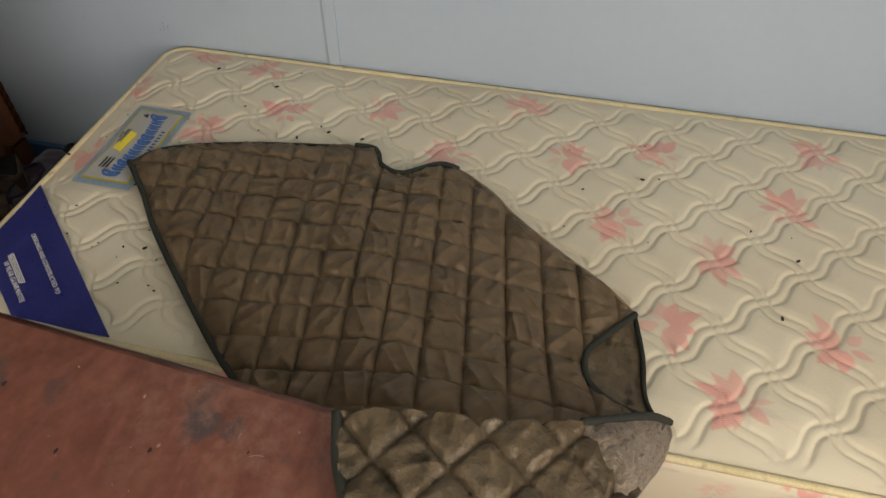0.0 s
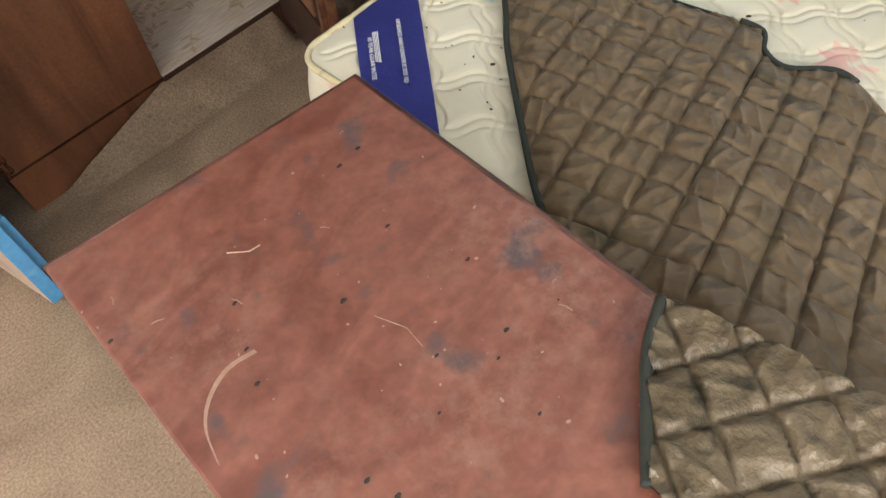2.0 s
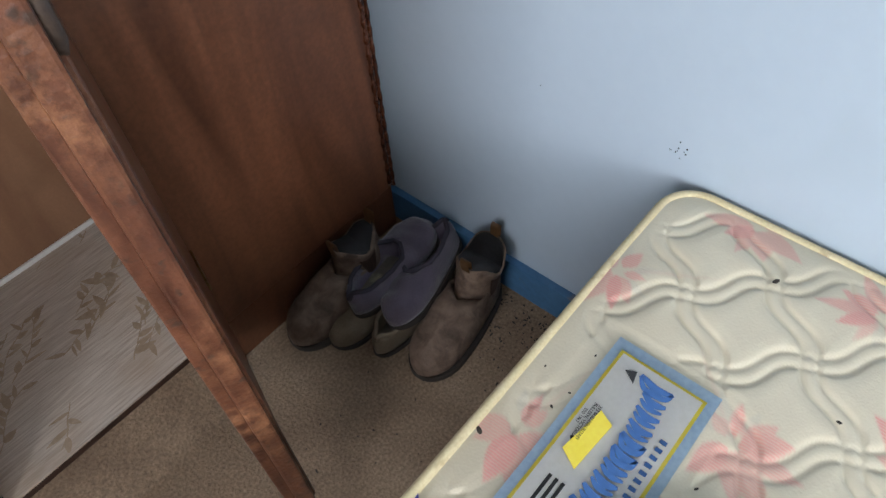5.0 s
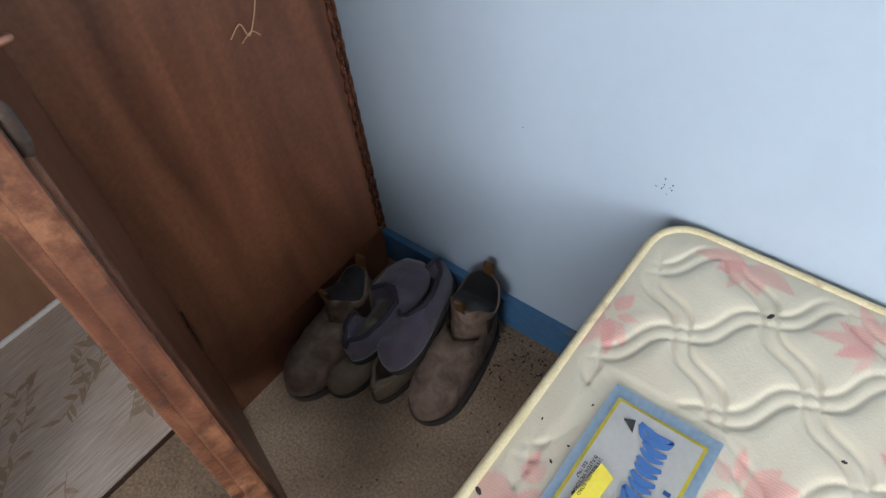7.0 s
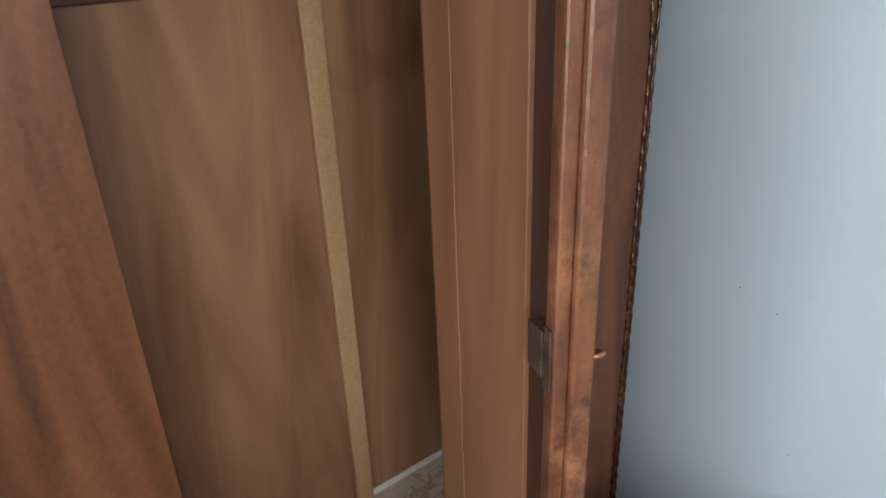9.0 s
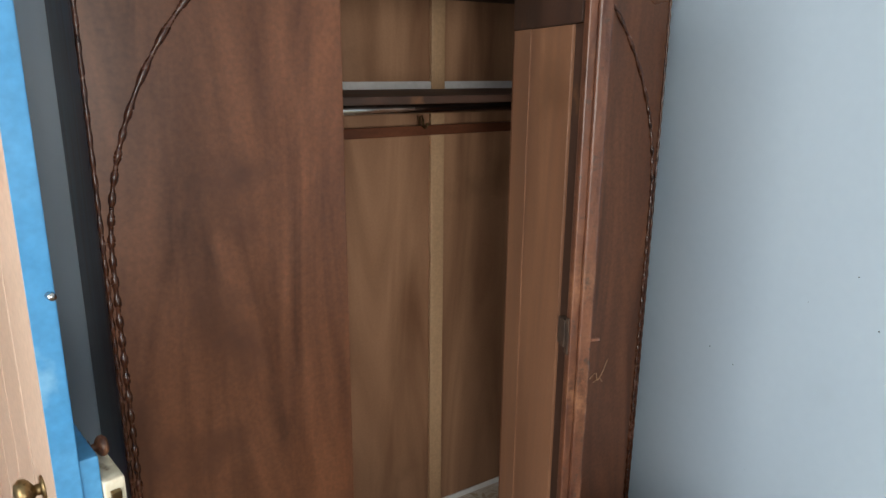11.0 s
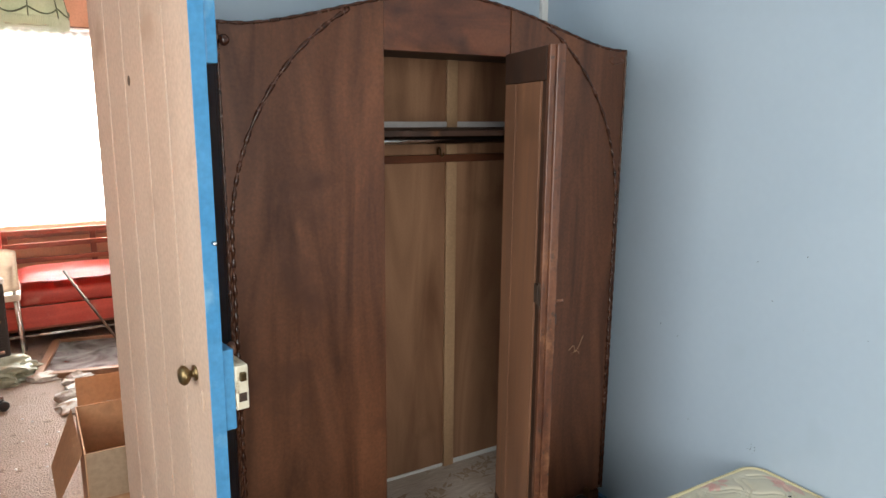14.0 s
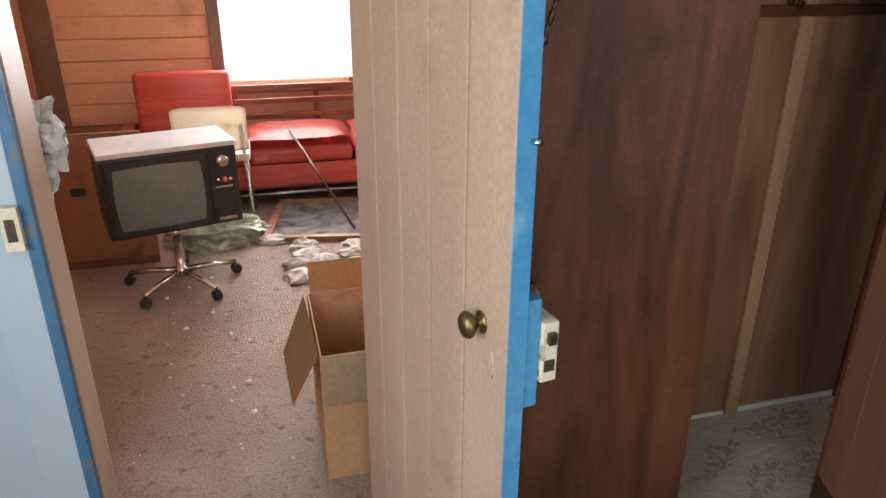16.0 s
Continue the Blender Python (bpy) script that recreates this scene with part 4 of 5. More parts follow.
def band_at(u, v, lift=0.0):
    a = Vector(b_line_a[0]).lerp(Vector(b_line_a[1]), v)
    b = Vector(b_line_b[0]).lerp(Vector(b_line_b[1]), v)
    p = a.lerp(b, u)
    e = min(p.x - MX0, MY1 - p.y)
    return (p.x, p.y, MZ1 + 0.016 * min(1, max(0.0, e) / 0.09) ** 0.5 - 0.003 + lift + 0.0015 * math.sin(p.x * 50) * math.sin(p.y * 40))


blue = part("corner_band", sheet(band_at, 16, 24, 0.001), BAND, mattress, "dark blue printed corner band", True)


def band_text(body, u, v0, size):
    """Writing that runs along the band."""
    c = bpy.data.curves.new("print", "FONT")
    c.body, c.size, c.extrude, c.align_x = body, size, 0.0002, "LEFT"
    ob = new("print", c)
    p0, p1 = Vector(band_at(u, v0, 0.0025)), Vector(band_at(u, v0 + 0.3, 0.0025))
    d = (p1 - p0).normalized()
    up = Vector((0, 0, 1)).cross(d)
    ob.matrix_world = Matrix.Translation(p0) @ Matrix((d, up, d.cross(up))).transposed().to_4x4()
    dg = bpy.context.evaluated_depsgraph_get()
    me = bpy.data.meshes.new_from_object(ob.evaluated_get(dg))
    me.transform(ob.matrix_world)
    bpy.data.objects.remove(ob)
    bm = bmesh.new()
    bm.from_mesh(me)
    part("band_writing", bm, LABEL_WHITE, blue)


band_text("10 YEAR GUARANTEE", 0.17, 0.40, 0.012)
band_text("DESIGNED AND CONSTRUCTED TO", 0.62, 0.30, 0.011)
for k in range(4):
    part("small_print", sheet(lambda u, v, k=k: band_at(0.25 + 0.022 * k + 0.012 * u, 0.36 + 0.30 * v, 0.0022), 1, 8), LABEL_WHITE, blue)

LS = 0.018
label = thing("mattress_label", (-0.455 + LS, -0.74, MT), "white cloth maker's label edged in pale blue and yellow", "label")


def patch(x0, x1, y0, y1, lift):
    return sheet(lambda u, v: (LS + x0 + (x1 - x0) * u, y0 + (y1 - y0) * v, MT + lift + 0.0012 * math.sin(30 * (x0 + (x1 - x0) * u))), 12, 6, 0.0006)


part("border", patch(-0.592, -0.315, -0.808, -0.678, 0.001), LABEL_BLUE, label)
part("yellow_line", patch(-0.577, -0.330, -0.797, -0.689, 0.0022), LABEL_YELLOW, label)
part("panel", patch(-0.573, -0.334, -0.793, -0.693, 0.0034), LABEL_WHITE, label)
# the lettering as plain tapering strokes along a curve
def stroke(pts, wide):
    """A flat curved stroke through points (x, y), thicker in its middle."""
    c = spline(pts, 16)
    def fn(u, v):
        i = min(int(u * 16), 15)
        p, q = c[i], c[i + 1]
        d = (q - p) / (np.linalg.norm(q - p) + 1e-9)
        w = wide * (0.45 + 0.55 * math.sin(math.pi * u)) * (v - 0.5)
        p = c[int(round(u * 16))]
        return (LS + p[0] - d[1] * w, p[1] + d[0] * w, MT + 0.0052)
    return sheet(fn, 16, 1)


for k in range(12):
    u = k / 11
    x = -0.352 - 0.200 * u
    h = 0.020 if k in (0, 11) else 0.0145
    y = -0.748 - 0.010 * math.sin(math.pi * u) + (0.004 if k in (0, 11) else 0)
    part("logo_stroke", stroke([(x + 0.006, y + h), (x + 0.002, y + h * 0.4), (x, y), (x + 0.001, y - h * 0.5), (x + 0.004, y - h)], 0.0095), INK_BLUE, label)
    if k in (0, 4, 5, 9, 11):
        part("logo_stroke", stroke([(x + 0.005, y - h), (x - 0.005, y - h * 0.8), (x - 0.008, y - h * 0.2), (x - 0.007, y + h * 0.5), (x + 0.004, y + h)], 0.0080), INK_BLUE, label)
    else:
        part("logo_stroke", stroke([(x - 0.002, y + h * 0.9), (x - 0.007, y + h * 0.3), (x - 0.0075, y - h * 0.4), (x - 0.005, y - h)], 0.0068), INK_BLUE, label)
for k in range(10):
    part("small_stroke", patch(-0.40 - 0.0105 * k - 0.005, -0.40 - 0.0105 * k, -0.787, -0.779, 0.0046), INK_BLUE, label)
part("yellow_block", prism([(LS + x, y) for x, y in ((-0.486, -0.726), (-0.420, -0.731), (-0.412, -0.712), (-0.474, -0.703))], "z", MT + 0.004, MT + 0.0056), LABEL_YELLOW, label)
part("triangle_mark", prism([(LS + x, y) for x, y in ((-0.362, -0.722), (-0.346, -0.718), (-0.352, -0.706))], "z", MT + 0.004, MT + 0.0052), INK, label)
for k in range(3):
    part("text_bar", patch(-0.540, -0.505, -0.712 - 0.008 * k, -0.708 - 0.008 * k, 0.0046), INK, label)



def label_text(body, x, y, size, mat):
    """Printed words that run along -x with their tops to -y."""
    c = bpy.data.curves.new("print", "FONT")
    c.body, c.size, c.extrude = body, size, 0.0002
    ob = new("print", c)
    me = bpy.data.meshes.new_from_object(ob.evaluated_get(bpy.context.evaluated_depsgraph_get()))
    bpy.data.objects.remove(ob)
    me.transform(Matrix.Translation((x + LS, y, MT + 0.0058)) @ Matrix.Rotation(math.pi, 4, "Z"))
    bm = bmesh.new()
    bm.from_mesh(me)
    part("printed_words", bm, mat, label)


label_text("213 BULLEEN ROAD", -0.408, -0.7075, 0.0055, INK)
label_text("BULLEEN, VICTORIA", -0.408, -0.7020, 0.0055, INK)
label_text("850 1967", -0.420, -0.6965, 0.0055, INK)
rng = random.Random(4)
bm = bmesh.new()
for k in range(70):
    if k < 46:
        p = (rng.uniform(-0.88, -0.05), rng.uniform(-1.0, -0.62), MT + 0.002)
    else:
        p = (rng.uniform(-0.7, -0.05), rng.uniform(-2.2, -1.0), MT + 0.002)
    s = rng.choice((0.0012, 0.0016, 0.002, 0.0032))
    bmesh.ops.create_icosphere(bm, subdivisions=1, radius=s, matrix=Matrix.LocRotScale(p, Euler((0, 0, rng.uniform(0, 6))), (1.9, 1, 0.7)))
solo("mattress_flies", bm, DIRT, "dead flies and droppings scattered on the mattress", "dead flies", "stuff")

# ---- table beside the bed ----
TZ = 0.68
table_out = [(-1.493, -0.826), (-1.000, -0.880), (-1.075, -1.78), (-1.575, -1.74)]
table = thing("side_table", (-1.29, -1.3, 0), "scuffed red-brown wooden table with a worn dusty top", "table")
top = part("tabletop", prism(table_out, "z", TZ - 0.024, TZ, 0.004), TABLE, table, "scratched and stained top")
part("edge_moulding", tube([(x, y, TZ - 0.010) for x, y in table_out[:3]], 0.0105, 8), DARK_TABLE, table, "dark rounded worn edge", True)
for x, y in ((-1.45, -0.88), (-1.06, -0.925), (-1.12, -1.72), (-1.51, -1.69)):
    part("leg", boxes((x - 0.02, x + 0.02, y - 0.02, y + 0.02, 0.0, TZ - 0.0245), bevel=0.003), TABLE, table)
part("apron", boxes((-1.43, -1.08, -0.915, -0.90, TZ - 0.11, TZ - 0.0245)), TABLE, table)
part("apron", boxes((-1.49, -1.14, -1.71, -1.695, TZ - 0.11, TZ - 0.0245)), TABLE, table)
rng = random.Random(9)
for k in range(22):
    x, y = rng.uniform(-1.50, -1.10), rng.uniform(-1.55, -0.95)
    g = rng.uniform(0.5, 1.25)
    part("gouge", loft([[(x + 0.0042 * g * math.cos(a) * s, y + 0.0026 * g * math.sin(a) * s * rng.uniform(0.6, 1.3), TZ + 0.0003 + h) for a in [2 * math.pi * j / 9 for j in range(9)]] for s, h in ((1, 0), (0.7, 0.0006))]), DIRT, top)
part("ring_scratch", sheet(lambda u, v, c=spline([(-1.395, -1.12), (-1.43, -1.113), (-1.465, -1.125), (-1.49, -1.15), (-1.505, -1.19)], 40): (c[int(u * 40)][0], c[int(u * 40)][1] + 0.006 * v, TZ + 0.0004), 40, 1), DUST, top, "pale curved scuff")
for k in range(9):
    x, y, a = rng.uniform(-1.48, -1.08), rng.uniform(-1.6, -0.92), rng.uniform(0, 3.1)
    g = rng.uniform(0.003, 0.011)
    part("scratch", tube([(x, y, TZ), (x + g * math.cos(a), y + g * math.sin(a), TZ), (x + 1.8 * g * math.cos(a + 0.2), y + 1.8 * g * math.sin(a + 0.2), TZ)], 0.0006, 5), DUST, top)
part("scratch", tube([(-1.275, -1.19, TZ), (-1.262, -1.23, TZ), (-1.268, -1.26, TZ)], 0.0007, 5), DUST, top)
part("scratch", tube([(-1.33, -0.985, TZ), (-1.31, -1.005, TZ), (-1.295, -1.008, TZ)], 0.0012, 5), DUST, top)
bm = bmesh.new()
for k in range(60):
    s = rng.choice((0.0008, 0.001, 0.0015, 0.0022))
    bmesh.ops.create_icosphere(bm, subdivisions=1, radius=s, matrix=Matrix.LocRotScale((rng.uniform(-1.5, -1.05), rng.uniform(-1.6, -0.87), TZ + s * 0.4), Euler((0, 0, rng.uniform(0, 6))), (1.6, 1, 0.6)))
solo("table_crumbs", bm, DUST, "pale crumbs and grit on the table top", "crumbs", "stuff")

# ---- quilted vest ----
QP = 0.064


def quilt_cloth(p, amp, crease, turn=None):
    """Lift a cloth point by its stitched squares and small creases."""
    a, b = (p[0] * 0.994 + p[1] * 0.02) / QP, (p[1] * 0.988 - p[0] * 0.155) / QP
    if turn:
        a, b = (a * math.cos(turn) - b * math.sin(turn)), (a * math.sin(turn) + b * math.cos(turn))
    la, lb = (a % 1) - 0.5, (b % 1) - 0.5
    da, db = abs(la) * 2, abs(lb) * 2
    puff = (max(0.0, 1 - da ** 6) * max(0.0, 1 - db ** 6)) ** 0.65
    key = math.sin(math.floor(a) * 12.9898 + math.floor(b) * 78.233) * 43758.5453
    key -= math.floor(key)
    t = 0.5 + 1.9 * key
    w1 = noise.noise(Vector((p[0] * 11, p[1] * 11, 2.2)))
    run = (la * math.cos(t) + lb * math.sin(t)) * 2.3 + key * 5 + 0.55 * w1
    fold = (1 - abs(math.sin(math.pi * run))) ** 1.6
    w = noise.noise(Vector((p[0] * 30, p[1] * 30, 1.7))) + 0.5 * noise.noise(Vector((p[0] * 70, p[1] * 70, 5.1)))
    return (p[0], p[1], p[2] + amp * puff + crease * (w * (0.35 + puff) * 0.7 + 0.85 * fold * (0.25 + 0.75 * puff)))


def coons(c0, c1, d0, d1):
    """A surface between curves c0 (v=0), c1 (v=1) along u and d0 (u=0), d1 (u=1) along v; each a list of points."""
    def at(c, t):
        s = t * (len(c) - 1)
        i = min(int(s), len(c) - 2)
        return c[i] * (1 - (s - i)) + c[i + 1] * (s - i)

    def fn(u, v):
        p = (1 - v) * at(c0, u) + v * at(c1, u) + (1 - u) * at(d0, v) + u * at(d1, v)
        return p - ((1 - u) * (1 - v) * c0[0] + u * (1 - v) * c0[-1] + (1 - u) * v * c1[0] + u * v * c1[-1])
    return fn


JZ = 0.540
vest = thing("quilted_vest", (-0.65, -1.3, MT), "olive-brown quilted vest with dark binding, spread over the mattress and table", "vest")
collar = spline([(-0.505, -0.775, JZ), (-0.44, -0.83, JZ), (-0.39, -0.98, JZ), (-0.36, -1.14, JZ), (-0.345, -1.255, JZ), (-0.395, -1.29, JZ), (-0.412, -1.34, JZ), (-0.365, -1.42, JZ), (-0.42, -1.52, JZ), (-0.49, -1.59, JZ), (-0.57, -1.69, JZ), (-0.625, -1.765, JZ), (-0.68, -1.82, JZ)], 120)
hem_near = spline([(-1.0, -1.27, 0.575), (-1.015, -1.40, 0.615), (-1.015, -1.52, 0.655), (-0.99, -1.66, 0.64), (-0.935, -1.80, 0.60), (-0.90, -1.86, 0.565)], 120)
hem_left = spline([(-0.505, -0.775, JZ), (-0.59, -0.855, JZ), (-0.68, -0.93, JZ), (-0.81, -1.06, JZ), (-0.915, -1.17, JZ), (-1.0, -1.27, 0.575)], 60)
armhole = spline([(-0.68, -1.82, JZ), (-0.735, -1.775, JZ), (-0.78, -1.745, JZ), (-0.83, -1.75, JZ), (-0.87, -1.79, JZ + 0.01), (-0.90, -1.86, 0.565)], 60)
vf = coons(collar, hem_near, hem_left, armhole)
part("back_panel", sheet(lambda u, v: quilt_cloth(vf(u, v), 0.0145 * min(1, 0.25 + 12 * min(u, 1 - u, v, 1 - v)), 0.0052), 360, 250, 0.003), QUILT, vest, "", True)
lift = lambda c, h=0.006: [(p[0], p[1], p[2] + h) for p in c]
part("hem_binding", tube(lift(hem_left), 0.006, 6), BINDING, vest, "dark green edge binding", True)
part("armhole_binding", tube(lift(armhole), 0.006, 6), BINDING, vest, "dark green edge binding", True)
part("neck_binding", tube(lift(collar[36:74], 0.005), 0.006, 6), BINDING, vest, "dark green edge binding", True)
part("edge_seam", tube(lift(collar[:36], 0.003), 0.003, 6), BINDING, vest, "", True)
part("shoulder_seam", tube(lift(collar[73:], 0.003), 0.003, 6), QUILT, vest, "", True)
inner = spline([(-0.68, -1.82, JZ - 0.004), (-0.76, -1.835, JZ - 0.004), (-0.84, -1.84, JZ), (-0.90, -1.86, 0.56)], 60)
part("inner_front", sheet(lambda u, v: quilt_cloth(np.array(armhole[int(v * 60)]) * (1 - u) + np.array(inner[int(v * 60)]) * u - np.array((0, 0, 0.006)), 0.004, 0.003), 14, 60, 0.002), LINING, vest, "inside of the front seen through the armhole", True)
part("armhole_edge", tube(lift(inner, 0.002), 0.004, 6), BINDING, vest, "", True)
fl_top = spline([(-1.055, -1.435, TZ + 0.014), (-1.042, -1.53, TZ + 0.03), (-1.035, -1.62, TZ + 0.035), (-1.015, -1.72, TZ + 0.03), (-0.955, -1.815, TZ - 0.02), (-0.905, -1.865, TZ - 0.10)], 80)
fl_low = spline([(-1.245, -1.535, TZ + 0.010), (-1.26, -1.62, TZ + 0.016), (-1.24, -1.70, TZ + 0.018), (-1.17, -1.765, TZ + 0.018), (-1.08, -1.805, TZ + 0.008), (-1.00, -1.845, TZ - 0.045), (-0.918, -1.872, TZ - 0.105)], 80)
fl_l = spline([(-1.055, -1.435, TZ + 0.014), (-1.12, -1.458, TZ + 0.010), (-1.19, -1.50, TZ + 0.009), (-1.245, -1.535, TZ + 0.010)], 40)
fl_r = spline([(-0.905, -1.865, TZ - 0.10), (-0.911, -1.869, TZ - 0.102), (-0.918, -1.872, TZ - 0.105)], 40)
ff = coons(fl_top, fl_low, fl_l, fl_r)
part("folded_front", sheet(lambda u, v: quilt_cloth(ff(u * 0.68, v), 0.014, 0.0042, 0.75), 110, 90, 0.003), LINING, vest, "folded-back front showing khaki lining", True)
part("fleece_facing", sheet(lambda u, v: tuple(ff(0.62 + 0.38 * u, v) + np.array((0, 0, 0.004 + 0.026 * math.sin(math.pi * v) ** 0.7 * (1 - u) ** 0.5 * min(1, u / 0.12) ** 0.5 + 0.004 * noise.noise(Vector((u * 12, v * 9, 3))) + 0.003 * noise.noise(Vector((u * 40, v * 30, 8)))))), 60, 44, 0.004), FLEECE, vest, "matted grey fleece facing", True)
part("facing_binding", tube(lift(fl_top[50:], 0.010), 0.006, 6), BINDING, vest, "dark green edge binding", True)
part("front_binding", tube(lift(fl_l, 0.008), 0.007, 6), BINDING, vest, "dark green edge binding", True)

# ---- carpet turned up against the wardrobe foot ----
def carpet_lip(u, v):
    x = -1.33 + 0.82 * u
    rise = min(1.0, u / 0.45) ** 0.9 * min(1.0, (1 - u) / 0.07)
    y = -0.09 + 0.094 * v ** 0.8
    z = -0.002 + 0.130 * rise * v ** 2.2
    return (x, y - 0.004 * noise.noise(Vector((x * 6, 0, 0))) * v, z + 0.003 * v * noise.noise(Vector((x * 20, y * 20, 0))))


solo("carpet_offcut", sheet(carpet_lip, 40, 20), CARPET, "loose carpet edge curled up against the wardrobe foot", "carpet", smooth=True)

# ---- footwear ----


def shoe_half(s):
    """Outline of a shoe, 0 to 1 of its greatest half-width, from toe to heel."""
    e = max(0.0, 1 - max(0.0, 1 - s / 0.27) ** 2.4) ** 0.5 * max(0.0, 1 - max(0.0, (s - 0.76) / 0.24) ** 2.6) ** 0.5
    return max(e, 0.03) * (0.80 + 0.28 * math.cos((s - 0.32) * 3.4))


def shoe_rings(L, W, H, toe_h, o0, o1, zin, n=44, point=1.0, wall=0.004):
    """Rings of a shoe from toe (x=0) to heel (x=L): open between o0 and o1."""
    rings = []
    for i in range(n + 1):
        s = 0.5 - 0.5 * math.cos(math.pi * i / n)
        w = W / 2 * shoe_half(s)
        h = toe_h + (H - toe_h) * min(1, s / 0.45) ** 1.3
        h *= min(1, (s * 0.98 + 0.02) * 9) ** 0.5 * min(1, (1.03 - s) * 14) ** 0.4
        g = 0.0
        if o0 < s < o1:
            q = (s - o0) / (o1 - o0)
            g = min(1, math.sin(math.pi * min(q, 0.94)) * 1.5 + 0.02) * (w - wall) * 0.90
        g = max(g, 0.0006)
        inz = zin if g > 0.002 else h
        dip = 0.10 * h * math.sin(math.pi * min(1, max(0, (s - o0) / (o1 - o0)))) if g > 0.002 else 0
        half = [(w * 0.90, 0.0), (w, 0.22 * h), (w * 0.99, 0.48 * h), (max(w * 0.88, g + 0.002), 0.76 * h), ((w * 0.62 + g * 0.38) if g < 0.6 * w else max(g + 0.002, w * 0.86), 0.93 * h - dip), (g, h - dip), (g * 0.96, h - dip - (0.003 if g > 0.002 else 0)), (g * 0.94, (h + inz) / 2 - dip * 0.5), (g * 0.8, inz), (g * 0.3, inz)]
        x = L * s
        bump_at = lambda a, b: b + (0.0045 * noise.noise(Vector((x * 38, a * 30, W * 50))) + 0.0022 * noise.noise(Vector((x * 95, a * 40, L * 50)))) * min(1, b / 0.02)
        rings.append([(x, a, bump_at(a, b)) for a, b in half] + [(x, -a, bump_at(-a, b)) for a, b in half[::-1]])
    return rings


def sole_mesh(L, W, t, grow, n=30):
    out = []
    for i in range(n + 1):
        s = 0.5 - 0.5 * math.cos(math.pi * i / n)
        out.append((L * s, W / 2 * shoe_half(s) + grow))
    pts = [(x, y) for x, y in out] + [(x, -y) for x, y in out[::-1]]
    return prism(pts, "z", 0.0, t)


def lifted(bm, z):
    bmesh.ops.translate(bm, verts=bm.verts, vec=(0, 0, z))
    return bm


def shoe_pose(ob, toe, heel, z, pitch=0.0, roll=0.0):
    a = math.degrees(math.atan2(heel[1] - toe[1], heel[0] - toe[0]))
    ob.matrix_world = pose(toe[0], toe[1], z, roll, pitch, a)


def slipper(label, mat, trim, L, W, H, toe, heel, z, pitch, roll, group, sole_mat):
    t = thing("slipper", (0, 0, 0), label, "slipper", group, local=True)
    shoe_pose(t, toe, heel, z, pitch, roll)
    up = part("upper", lifted(loft(shoe_rings(L, W, H, H * 0.75, 0.36, 0.99, 0.010)), 0.010), mat, t, "", True)
    part("sole", sole_mesh(L, W, 0.012, 0.002), sole_mat, t)
    rg = shoe_rings(L, W, H, H * 0.75, 0.36, 0.99, 0.010, 40)
    rim_pts = [(r[5][0], r[5][1], r[5][2] + 0.010) for r in rg if r[5][1] > 0.002]
    part("rim", tube(rim_pts + [(x, -y, z_) for x, y, z_ in rim_pts[::-1]], 0.0052, 6, closed=True), trim, t, "dark bound opening", True)
    part("insole", prism([(L * s, q) for s, q in ((0.42, -W * 0.25), (0.7, -W * 0.27), (0.93, -W * 0.2), (0.96, 0), (0.93, W * 0.2), (0.7, W * 0.27), (0.42, W * 0.25))], "z", 0.0215, 0.0235), INSOLE, t, "worn insole")
    return t


